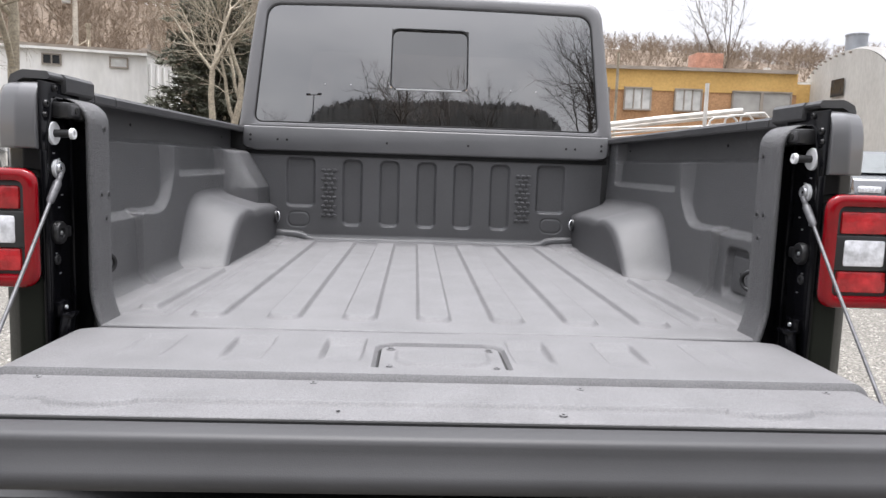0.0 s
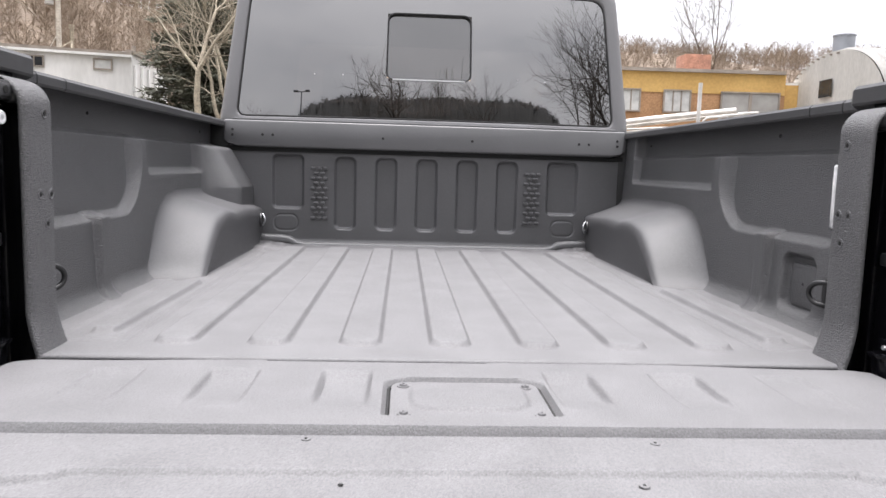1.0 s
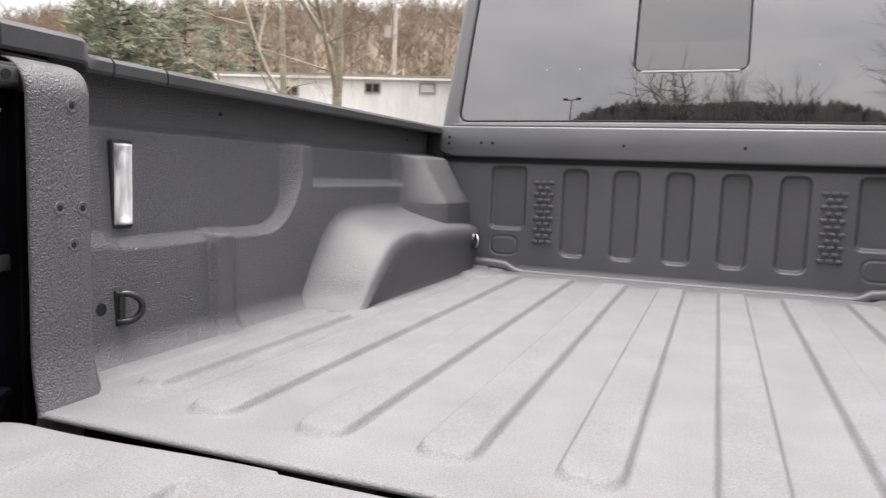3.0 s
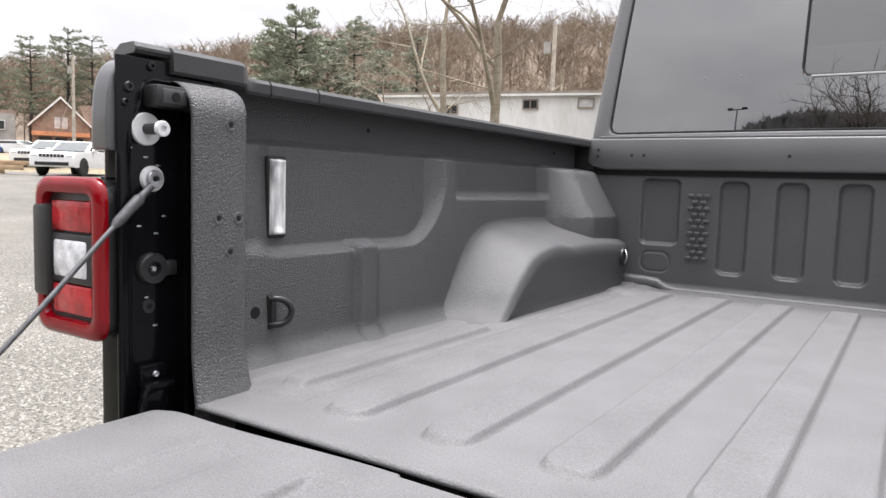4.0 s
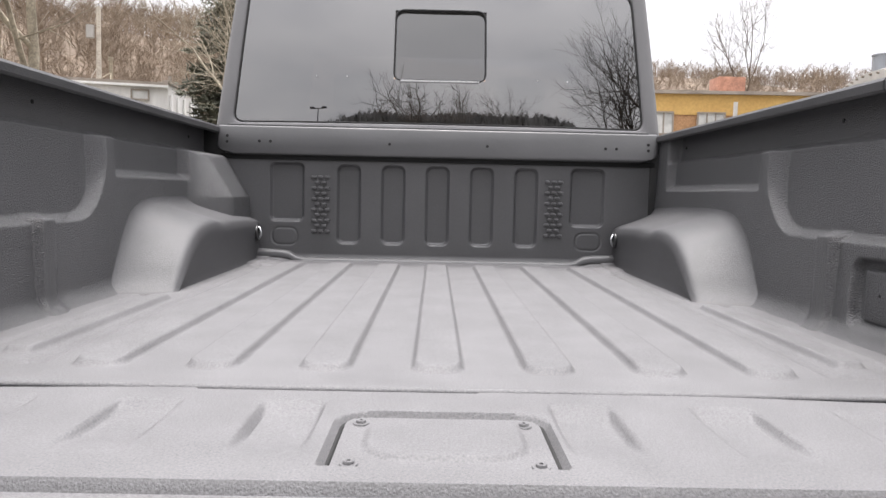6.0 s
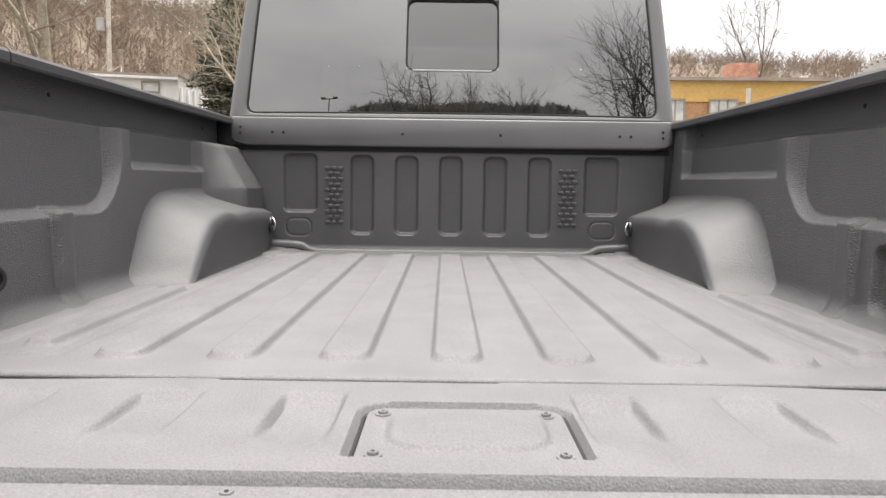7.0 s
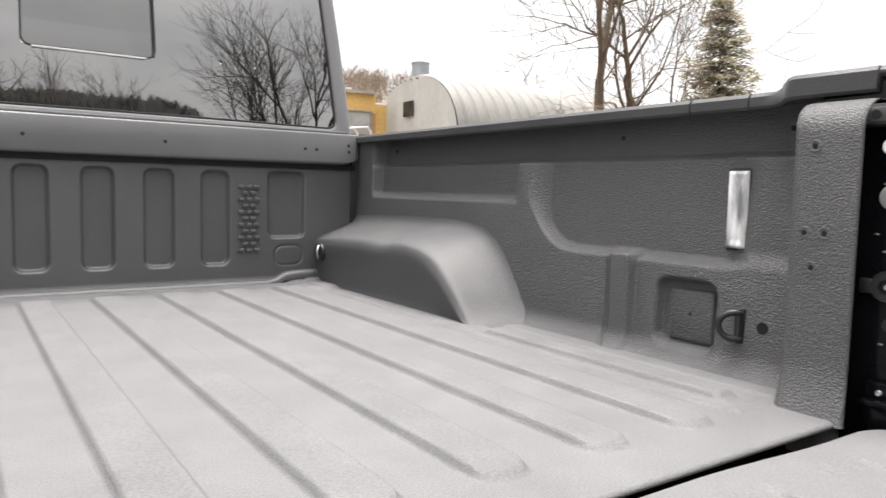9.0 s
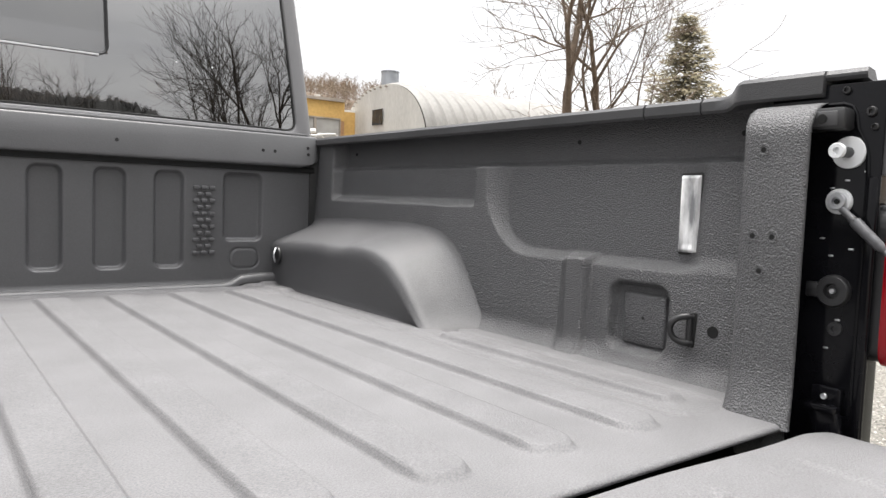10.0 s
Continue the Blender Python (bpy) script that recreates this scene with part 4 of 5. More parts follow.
# ---- surroundings: placed by compass angle (degrees from straight ahead, to the right) and distance ----
def spot(az, dist, z=None):
    x, y = dist * math.sin(radians(az)), dist * math.cos(radians(az)) - 0.8
    return Vector((x, y, float(ground_height(np.array(x), np.array(y))) if z is None else z))


def rise(el, dist):
    return 1.2 + dist * math.tan(radians(el))


BARK = material("grey_brown_bark", (0.17, 0.125, 0.09), 0.9, second=(0.09, 0.065, 0.045), vary_scale=2, fine=0.3, fine_scale=20)
PALE_BARK = material("pale_bark", (0.33, 0.29, 0.22), 0.9, second=(0.20, 0.17, 0.125), vary_scale=2, fine=0.3, fine_scale=15)
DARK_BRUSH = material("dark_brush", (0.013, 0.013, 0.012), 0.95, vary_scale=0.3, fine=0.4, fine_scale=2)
DARK_BARK = material("dark_bark", (0.05, 0.042, 0.035), 0.9, vary_scale=2, fine=0.3, fine_scale=15)
TWIGS = material("brown_winter_twigs", (0.235, 0.181, 0.132), 0.95, second=(0.168, 0.128, 0.093), vary_scale=0.05, fine=0.25, fine_scale=3)
LITTER = material("leaf_litter_slope", (0.185, 0.142, 0.104), 0.95, second=(0.135, 0.104, 0.078), vary_scale=0.06, fine=0.4, fine_scale=1.2)
NEEDLES = material("pine_needles", (0.26, 0.285, 0.21), 0.7, second=(0.175, 0.20, 0.14), vary_scale=0.9, fine=0.3, fine_scale=8)
DARK_NEEDLES = material("dark_conifer_needles", (0.085, 0.085, 0.055), 0.8, second=(0.045, 0.047, 0.03), vary_scale=0.9, fine=0.3, fine_scale=8)
SPRUCE = material("spruce_needles", (0.26, 0.225, 0.14), 0.8, second=(0.13, 0.115, 0.07), vary_scale=0.9, fine=0.3, fine_scale=8)
WHITE_WALL = material("white_painted_wall", (0.80, 0.79, 0.77), 0.7, second=(0.66, 0.65, 0.62), vary_scale=0.7, fine=0.05, fine_scale=6, stretch=(1, 1, 0.3))
ROOF_TRIM = material("weathered_roof_trim", (0.30, 0.26, 0.22), 0.8, vary_scale=1.5)
YELLOW_WALL = material("yellow_ochre_wall", (0.64, 0.41, 0.14), 0.75, second=(0.55, 0.34, 0.11), vary_scale=0.5, fine=0.08, fine_scale=8)
ORANGE_BRICK = material("orange_brick_wall", (0.45, 0.255, 0.13), 0.85, second=(0.36, 0.20, 0.10), vary_scale=1.2, fine=0.2, fine_scale=12)
RED_BRICK = material("red_brick", (0.37, 0.18, 0.12), 0.85, vary_scale=2, fine=0.2, fine_scale=10)
DARK_PANE = material("dark_window_pane", (0.03, 0.032, 0.035), 0.15, vary_scale=2)
BLIND = material("pale_blind", (0.55, 0.55, 0.53), 0.7, vary_scale=2)
GALV = material("galvanised_sheet", (0.52, 0.51, 0.48), 0.6, metal=0.1, second=(0.42, 0.41, 0.385), vary_scale=0.8, fine=0.08, fine_scale=9, stretch=(1, 1, 0.4))
# Same hut sheet, coloured darker on the roof to offset strong overhead light.
HUT_ROOF = material("roof_sheet_darkened", (0.21, 0.203, 0.19), 0.65, second=(0.155, 0.15, 0.14), vary_scale=0.7, fine=0.1, fine_scale=8, stretch=(1, 1, 0.4))
STEEL_GREY = material("grey_steel_vent", (0.33, 0.35, 0.38), 0.5, metal=0.4, vary_scale=1)
SHINGLE = material("brown_shingle_roof", (0.31, 0.23, 0.18), 0.9, vary_scale=1.5, fine=0.25, fine_scale=7)
CLAP = material("grey_clapboard", (0.36, 0.35, 0.33), 0.8, vary_scale=1)
ORANGE_SIGN = material("orange_awning", (0.62, 0.26, 0.13), 0.7, vary_scale=1)
POLE_WOOD = material("weathered_pole", (0.44, 0.40, 0.34), 0.9, vary_scale=2, fine=0.2, fine_scale=12)
CAR_WHITE = material("white_car_paint", (0.78, 0.78, 0.78), 0.2, vary=0.03, coat=0.6)
CAR_DARK = material("dark_car_paint", (0.03, 0.033, 0.04), 0.2, vary=0.1, coat=0.6)
CAR_BLUE = material("blue_car_paint", (0.03, 0.09, 0.28), 0.25, vary=0.1, coat=0.6)
CAR_GLASS = material("car_glass", (0.05, 0.06, 0.06), 0.06, vary=0.1, coat=0.5)
PIPE_WHITE = material("pale_pipe", (0.56, 0.54, 0.51), 0.6, vary_scale=3)
LUMBER = material("weathered_lumber", (0.38, 0.27, 0.17), 0.9, vary_scale=4)
DRY_GRASS = material("dry_winter_grass", (0.26, 0.215, 0.145), 0.95, second=(0.19, 0.155, 0.10), vary_scale=0.3, fine=0.4, fine_scale=4)


def joined(chunks):
    v, f, o = [], [], 0
    for cv, cf in chunks:
        v.append(np.asarray(cv, float).reshape(-1, 3))
        f.extend([tuple(i + o for i in q) for q in cf])
        o += len(cv)
    return np.concatenate(v), f


def bare_tree(rng, height, lean=(0, 0), depth=6, first=0.34, spread=0.55, sides=6, droop=0.0, thin=0.62, trunk=0.028, fork=2, split=False):
    """A leafless tree as tapered limbs that fork again and again. Returns verts and faces, its foot at the origin."""
    chunks = []

    def grow(p, d, length, r, level):
        n = 4 if level < 3 else 3
        pts, rad = [p], [r]
        q, e = Vector(p), Vector(d)
        for i in range(n):
            wob = Vector((rng.gauss(0, 1), rng.gauss(0, 1), rng.gauss(0, 0.6))) * (0.10 + 0.035 * level)
            e = (e + wob * 0.7 + Vector((0, 0, 0.05 - droop * level))).normalized()
            q = q + e * (length / n)
            pts.append(q.copy())
            rad.append(r * (1 - (1 - thin) * (i + 1) / n))
        chunks.append(tube_data(pts, [max(x, 0.006 * height / 10) for x in rad], max(3, sides - level), False))
        if level >= depth:
            return
        kids = fork + (rng.random() < 0.55) + (1 if level in (1, 2) and rng.random() < 0.5 else 0)
        for k in range(kids):
            at = n if k == 0 else rng.randint(max(1, n - 2), n)
            side = e.orthogonal().normalized()
            side.rotate(Matrix.Rotation(rng.uniform(0, 2 * math.pi), 3, e))
            amount = rng.uniform(0.25, 0.5) * spread / 0.55 if k == 0 else rng.uniform(0.55, 1.05) * spread / 0.55
            nd = (e + side * amount).normalized()
            grow(pts[at], nd, length * rng.uniform(0.62, 0.86), rad[at] * (0.80 if k == 0 else 0.62), level + 1)
        if level > 0 and level < depth - 1:
            for k in range(2):
                side = e.orthogonal().normalized()
                side.rotate(Matrix.Rotation(rng.uniform(0, 2 * math.pi), 3, e))
                grow(pts[rng.randint(1, n - 1)], (e * 0.5 + side).normalized(), length * rng.uniform(0.35, 0.55), r * 0.35, max(level + 2, depth - 2))

    grow(Vector((0, 0, 0)), Vector((lean[0], lean[1], 1)).normalized(), height * first, height * trunk, 0)
    return (*joined(chunks), len(chunks[0][0])) if split else joined(chunks)


def plant_bare(name, where, height, seed, mat, label, **kw):
    rng = random.Random(seed)
    v, f, cut = bare_tree(rng, height, split=True, **kw)
    v = np.array(v)
    v *= height / max(1e-6, v[:, 2].max())
    ob = new(name)
    ob.location = where
    mesh("trunk", v[:cut], [q for q in f if max(q) < cut], mat, ob, angle=180)
    mesh("crown", v[cut:], [tuple(i - cut for i in q) for q in f if min(q) >= cut], mat, ob, angle=180)
    return tagged(ob, label, "tree")


def needle_tuft(rng, centre, direction, size, count):
    """A tuft of thin needle blades about a shoot."""
    v, f = [], []
    for _ in range(count):
        d = (direction + Vector((rng.gauss(0, 1), rng.gauss(0, 1), rng.gauss(0, 0.8))) * 0.75).normalized()
        w = d.orthogonal().normalized() * size * 0.11
        b = centre + Vector((rng.gauss(0, 1), rng.gauss(0, 1), rng.gauss(0, 0.6))) * size * 0.30
        o = len(v)
        v += [b - w, b + w, b + d * size * rng.uniform(0.5, 1.0)]
        f.append((o, o + 1, o + 2))
    return v, f


def plant_conifer(name, where, height, width, seed, mat, label, bare=0.12, cone=True, tufts=11, whorls=22, blades=9):
    rng = random.Random(seed)
    ob = new(name)
    ob.location = where
    v, f = tube_data([(0, 0, -0.2), (0.01 * height * rng.uniform(-1, 1), 0, height * 0.5), (0, 0, height * 0.97)], [height * 0.018, height * 0.012, height * 0.003], 7)
    mesh("trunk", v, f, DARK_BARK, ob)
    chunks, wood = [], []
    for i in range(whorls):
        t = bare + (1 - bare) * (i + rng.uniform(-0.3, 0.3)) / whorls
        t = min(max(t, bare), 0.985)
        if cone:
            reach = width / 2 * (1 - t) ** 0.85 * 1.12 + 0.02 * height * (1 - t)
        else:
            reach = width / 2 * math.sqrt(max(0.04, 1 - ((t - 0.62) / 0.42) ** 2))
        n = rng.randint(5, 8)
        a0 = rng.uniform(0, 6.28)
        for k in range(n):
            if not cone and rng.random() < 0.30:
                continue
            a = a0 + 2 * math.pi * k / n + rng.uniform(-0.3, 0.3)
            r = reach * rng.uniform(0.68, 1.12)
            d = Vector((math.cos(a), math.sin(a), -0.22 if cone else rng.uniform(0.05, 0.35)))
            tip = Vector((0, 0, t * height)) + d * r
            wood.append(tube_data([(0, 0, t * height), tip], [height * 0.004, height * 0.0012], 3, False))
            m = max(3, int(tufts * r / (width / 2)))
            for j in range(m):
                s = (j + 0.6) / m
                if not cone:
                    s = 0.35 + 0.65 * s
                c = Vector((0, 0, t * height)) + d * r * s + Vector((rng.gauss(0, 1), rng.gauss(0, 1), rng.gauss(0, 0.4))) * width * 0.03
                chunks.append(needle_tuft(rng, c, (d + Vector((0, 0, 0.25))).normalized(), width * (0.075 if cone else 0.072), blades))
    mesh("bough_wood", *joined(wood), DARK_BARK, ob, angle=180)
    mesh("crown", *joined(chunks), mat, ob, angle=180)
    return tagged(ob, label, "tree")


def far_templates(count, seed, shrub=False):
    rng = random.Random(seed)
    out = []
    for _ in range(count):
        if shrub:
            chunks = []
            for _k in range(16):
                a, l = rng.uniform(0, 6.28), rng.uniform(0.5, 1.0)
                d = Vector((math.cos(a) * rng.uniform(0.2, 0.8), math.sin(a) * rng.uniform(0.2, 0.8), 1)).normalized()
                p1 = d * l * 0.5
                p2 = p1 + (d + Vector((rng.gauss(0, 0.4), rng.gauss(0, 0.4), -0.2))).normalized() * l * 0.5
                chunks.append(tube_data([(0, 0, 0), p1, p2], [0.010, 0.006, 0.003], 3, False))
                for _j in range(3):
                    q = p1.lerp(p2, rng.random())
                    chunks.append(tube_data([q, q + Vector((rng.gauss(0, 0.22), rng.gauss(0, 0.22), rng.uniform(-0.02, 0.25)))], [0.005, 0.002], 3, False))
            out.append(joined(chunks))
        else:
            chunks, top = [], rng.uniform(0.62, 0.80)
            bend = Vector((rng.gauss(0, 0.03), rng.gauss(0, 0.03), 0.0))
            chunks.append(tube_data([(0, 0, 0), bend + Vector((0, 0, top * 0.5)), Vector((0, 0, top))], [0.011, 0.008, 0.004], 3, False))
            v, f = [], []
            for _k in range(11):
                z = rng.uniform(0.28, 0.98) * top
                a = rng.uniform(0, 6.28)
                d = Vector((math.cos(a), math.sin(a), rng.uniform(0.7, 1.9))).normalized()
                p, l = Vector((0, 0, z)) + bend, rng.uniform(0.18, 0.36) * (1.25 - 0.5 * z)
                q = p + d * l
                chunks.append(tube_data([p, q], [0.005, 0.0025], 3, False))
                for _j in range(9):
                    b = p.lerp(q, rng.uniform(0.25, 1.0))
                    e = (d + Vector((rng.gauss(0, 0.6), rng.gauss(0, 0.6), rng.gauss(0.1, 0.5)))).normalized()
                    w = e.orthogonal().normalized() * 0.0030
                    o = len(v)
                    v += [b - w, b + w, b + e * rng.uniform(0.08, 0.20)]
                    f.append((o, o + 1, o + 2))
            v, f = joined(chunks + [(v, f)])
            out.append((v / v[:, 2].max(), f))
    return out


def wood(name, label, places, templates, seed, mat, tags=("trees", "stuff")):
    """Many far trees or shrubs in one mesh. places: (x, y, z, height)."""
    rng = np.random.RandomState(seed)
    vs, fs, o = [], [], 0
    arrs = [(np.array(v), f) for v, f in templates]
    for x, y, z, h in places:
        v, f = arrs[rng.randint(len(arrs))]
        a = rng.uniform(0, 6.283)
        c, s = math.cos(a), math.sin(a)
        w = h * rng.uniform(0.85, 1.25)
        vs.append(np.stack([x + (v[:, 0] * c - v[:, 1] * s) * w, y + (v[:, 0] * s + v[:, 1] * c) * w, z + v[:, 2] * h], -1))
        fs.extend([tuple(i + o for i in q) for q in f])
        o += len(v)
    ob = mesh(name, np.concatenate(vs), fs, mat, angle=180)
    return tagged(ob, label, tags[0], kind=tags[1])


# ---- wooded hills ----
def crest(az):
    """How high the bare ground of the hills stands, in degrees above the level, by compass angle."""
    return np.interp(az, [-180, -150, -110, -80, -66, -55, -48, -40, -25, -12, 8, 16, 24, 31, 37, 46, 60, 80, 110, 150, 180],
                     [8.0, 6.0, 4.5, 4.2, 4.8, 6.6, 8.2, 9.6, 10.8, 10.4, 9.6, 8.6, 7.9, 7.4, 6.6, 5.2, 4.8, 4.5, 5.0, 6.5, 8.0])


def hill_height(x, y):
    r = np.hypot(x, y + 0.8)
    az = np.degrees(np.arctan2(x, y + 0.8))
    top = 1.2 + 230 * np.tan(np.radians(crest(az)))
    base = 0.038 * np.maximum(0, r - 9)
    return base + (top - base) * ease((r - 85) / 150)


def hills():
    az = np.radians(np.linspace(-180, 180, 181))
    rad = np.concatenate([np.linspace(80, 240, 28), [280, 340, 420]])
    R, A = np.meshgrid(rad, az, indexing="ij")
    X, Y = R * np.sin(A), R * np.cos(A) - 0.8
    Z = hill_height(X, Y) + 1.5 * np.sin(X * 0.07) * np.cos(Y * 0.05) * ease((R - 100) / 60)
    Z = np.where(R > 245, Z * (1 - 0.25 * (R - 245) / 175), Z)
    tagged(sheet("hillside", X, Y, Z, LITTER), "brown leaf-covered wooded hillside", "hill", kind="structure")


hills()
TREE_SET = far_templates(9, 5)
SHRUB_SET = far_templates(8, 6, True)


def scatter(seed, n, az0, az1, r0, r1, h0, h1):
    rng = np.random.RandomState(seed)
    out = []
    for _ in range(n):
        a, r = math.radians(rng.uniform(az0, az1)), math.sqrt(rng.uniform(r0 * r0, r1 * r1))
        x, y = r * math.sin(a), r * math.cos(a) - 0.8
        out.append((x, y, float(hill_height(np.array(x), np.array(y))) - 0.3, rng.uniform(h0, h1)))
    return out


wood("hillside_wood", "bare brown winter woods on the hillside", scatter(11, 3400, -70, -11, 100, 245, 6, 11), TREE_SET, 1, TWIGS)
wood("hillside_wood", "bare brown winter woods on the far hill", scatter(12, 2600, 11, 62, 105, 245, 3.5, 7.5), TREE_SET, 2, TWIGS)
wood("thicket", "tangled leafless brush behind the white building", scatter(13, 420, -52, -13, 52, 100, 3, 6.5), SHRUB_SET, 3, TWIGS, ("brush", "stuff"))
wood("thicket", "leafless brush along the far lot", scatter(14, 160, 30, 75, 60, 95, 2.5, 5), SHRUB_SET, 4, TWIGS, ("brush", "stuff"))


# ---- single trees ----
plant_bare("bare_tree", spot(45.4, 34), 19.0, 22, BARK, "tall leafless tree with a straight brown trunk", depth=6, first=0.36, spread=0.42, trunk=0.022, thin=0.7)
plant_bare("bare_tree", spot(49.7, 40), 16.0, 35, BARK, "leafless tree with leaning forked limbs", lean=(-0.22, 0), depth=6, first=0.30, spread=0.62, trunk=0.017)
plant_bare("bare_tree", spot(51.6, 42), 15.0, 36, BARK, "leafless tree with slender limbs", lean=(0.1, 0), depth=6, first=0.34, spread=0.5, trunk=0.014)
plant_bare("bare_tree", spot(40.9, 75), 13.5, 41, TWIGS, "small round-crowned leafless tree", depth=6, first=0.36, spread=0.5, trunk=0.020)
plant_bare("bare_tree", spot(36.5, 85), 10.0, 42, TWIGS, "small leafless tree beyond the metal hut", depth=6, first=0.36, spread=0.5, trunk=0.020)
plant_bare("bare_tree", spot(42.6, 80), 10.0, 43, TWIGS, "small leafless tree with pale twigs", depth=6, first=0.36, spread=0.55, trunk=0.020)
plant_bare("bare_tree", spot(22.5, 62), 16.6, 416, BARK, "slim upright leafless tree above the yellow building", lean=(0.06, 0), depth=6, first=0.40, spread=0.27, trunk=0.016, thin=0.72)
plant_bare("bare_tree", spot(-28.9, 25), 17.0, 214, PALE_BARK, "big leafless tree with a forked trunk before the white building", depth=6, first=0.80, spread=0.50, trunk=0.027)
plant_bare("bare_tree", spot(-32.8, 26), 16.0, 529, PALE_BARK, "tall leafless tree with high limbs", depth=6, first=0.64, spread=0.44, trunk=0.016)
plant_bare("bare_tree", spot(-35.5, 30), 7.5, 53, PALE_BARK, "low leafless tree with long arching limbs", lean=(-0.3, 0), depth=6, first=0.36, spread=0.9, trunk=0.017, droop=0.04)
plant_bare("bare_tree", spot(-16.0, 30), 13.0, 54, PALE_BARK, "leafless tree with a pale straight trunk", depth=6, first=0.46, spread=0.52, trunk=0.022)
plant_bare("bare_tree", spot(-15.0, 31), 13.0, 55, PALE_BARK, "leafless tree with a pale forked trunk", depth=6, first=0.46, spread=0.34, trunk=0.024)
plant_conifer("spruce_tree", spot(54.5, 45), rise(14.3, 45) - 1.4, 8.6, 61, SPRUCE, "cone-shaped spruce with brownish needles", bare=0.05, whorls=30, tufts=12)
plant_conifer("conifer_tree", spot(-15.4, 37), 13.0, 6.4, 62, DARK_NEEDLES, "dark green conifer behind pale trunks", bare=0.06, whorls=28, tufts=16, blades=14)
plant_conifer("conifer_tree", spot(69.0, 60), 10.0, 5.5, 63, NEEDLES, "dark conifer at the lot edge", bare=0.08, whorls=22)
plant_conifer("conifer_tree", spot(72.5, 62), 9.0, 5.0, 64, NEEDLES, "dark conifer at the lot edge", bare=0.08, whorls=22)
for az, dist, el, wide, seed in ((-45.1, 70, 13.0, 7.0, 71), (-42.6, 73, 10.8, 5.6, 72), (-40.6, 75, 12.4, 5.2, 73), (-47.2, 74, 10.2, 4.6, 74), (-38.4, 80, 10.0, 5.0, 75), (-35.7, 84, 11.2, 3.6, 76)):
    plant_conifer("pine_tree", spot(az, dist), rise(el, dist) - 2.4, wide, seed, NEEDLES, "bushy green white pine with gaps in its crown", bare=0.24, cone=False, whorls=19, tufts=12, blades=17)
for az, dist, el, wide, seed in ((-63.2, 95, 9.2, 4.6, 81), (-60.9, 98, 10.0, 5.2, 82), (-59.4, 97, 9.6, 4.4, 83), (-65.5, 99, 7.6, 4.0, 84)):
    plant_conifer("pine_tree", spot(az, dist), rise(el, dist) - 3.4, wide, seed, NEEDLES, "tall dark green pine behind the gabled house", bare=0.34, cone=False, whorls=15, tufts=10, blades=13)


# ---- trees and hill behind the truck, mirrored in its rear window ----
def back_spot(az, dist):
    x, y = dist * math.sin(radians(az)), -dist * math.cos(radians(az))
    return Vector((x, y, float(ground_height(np.array(x), np.array(y)))))


def back_crest(a):
    """How high the wooded rise stands, in degrees, by compass angle from straight behind."""
    return np.interp(a, [-60, -30, -24, -21.5, -20, -18.5, -14, -10, -5, 0, 5, 11, 18, 22, 24.5, 26.5, 32, 60], [5, 8.5, 10, 11.3, 13.4, 14.8, 16.1, 16.8, 16.2, 16.6, 16.9, 16.5, 16.4, 15.4, 13.6, 11, 8.5, 5])


def back_wood():
    rng = np.random.RandomState(31)
    big = []
    for _ in range(1300):
        az = rng.uniform(-21, 26)
        d = rng.uniform(62, 74)
        el = float(back_crest(az)) + rng.uniform(-0.5, 0.7) + (0.5 if rng.rand() < 0.1 else 0.0)
        p = back_spot(az, d)
        h = rng.uniform(2.2, 4.2)
        big.append((p.x, p.y, rise(el, d) - h, h))
    return big


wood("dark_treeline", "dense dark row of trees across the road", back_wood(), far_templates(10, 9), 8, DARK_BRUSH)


def back_mound():
    """The wooded rise under the treeline."""
    az = np.radians(np.linspace(-60, 60, 361))
    rad = np.linspace(45, 82, 20)
    R, A = np.meshgrid(rad, az, indexing="ij")
    X, Y = R * np.sin(A), -R * np.cos(A)
    a = np.degrees(A)
    el = back_crest(a) - 0.1
    rough = 0.30 * np.sin(a * 5.1) + 0.3 * np.sin(a * 11.7 + 1) + 0.25 * np.sin(a * 2.3)
    top = 1.2 + 68 * np.tan(np.radians(el)) + rough
    base = ground_height(X, Y) - 0.3
    Z = base + (top - base) * ease((R - 45) / 22)
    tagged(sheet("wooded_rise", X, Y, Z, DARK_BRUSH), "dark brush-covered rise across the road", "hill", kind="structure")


back_mound()
for az, dist, top, seed, kw in ((-4.2, 44, 24.6, 91, dict(spread=0.75, trunk=0.027)), (0.4, 44, 24.2, 92, dict(spread=0.65, trunk=0.025)), (9.0, 44, 23.2, 93, dict(lean=(-0.22, 0), spread=0.45, trunk=0.02)), (12.0, 46, 21.2, 94, dict(spread=0.4, trunk=0.02)),
                                (32.0, 38, 26.0, 96, dict(lean=(-0.06, 0), spread=0.28, trunk=0.018)), (34.6, 37, 27.0, 97, dict(lean=(-0.05, 0), spread=0.32, trunk=0.018)), (38.4, 36, 29.0, 98, dict(spread=0.45, trunk=0.022)),
                                (41.0, 36, 28.8, 99, dict(lean=(0.1, 0), spread=0.5, trunk=0.02)), (-24.6, 60, 15.4, 101, dict(spread=0.8, trunk=0.02))):
    p = back_spot(az, dist)
    plant_bare("bare_tree", p, rise(top, dist) - p.z, seed, DARK_BARK, "leafless tree across the road behind the truck", depth=6, first=0.38, thin=0.76, **kw)


def lamp_post(p, height, name="street_lamp", label="tall twin-headed lot lamp post"):
    ob = new(name)
    ob.location = p
    tube("pole", [(0, 0, 0), (0, 0, height)], [0.11, 0.07], CAR_DARK if name == "street_lamp" else PIPE_WHITE, ob, 10)
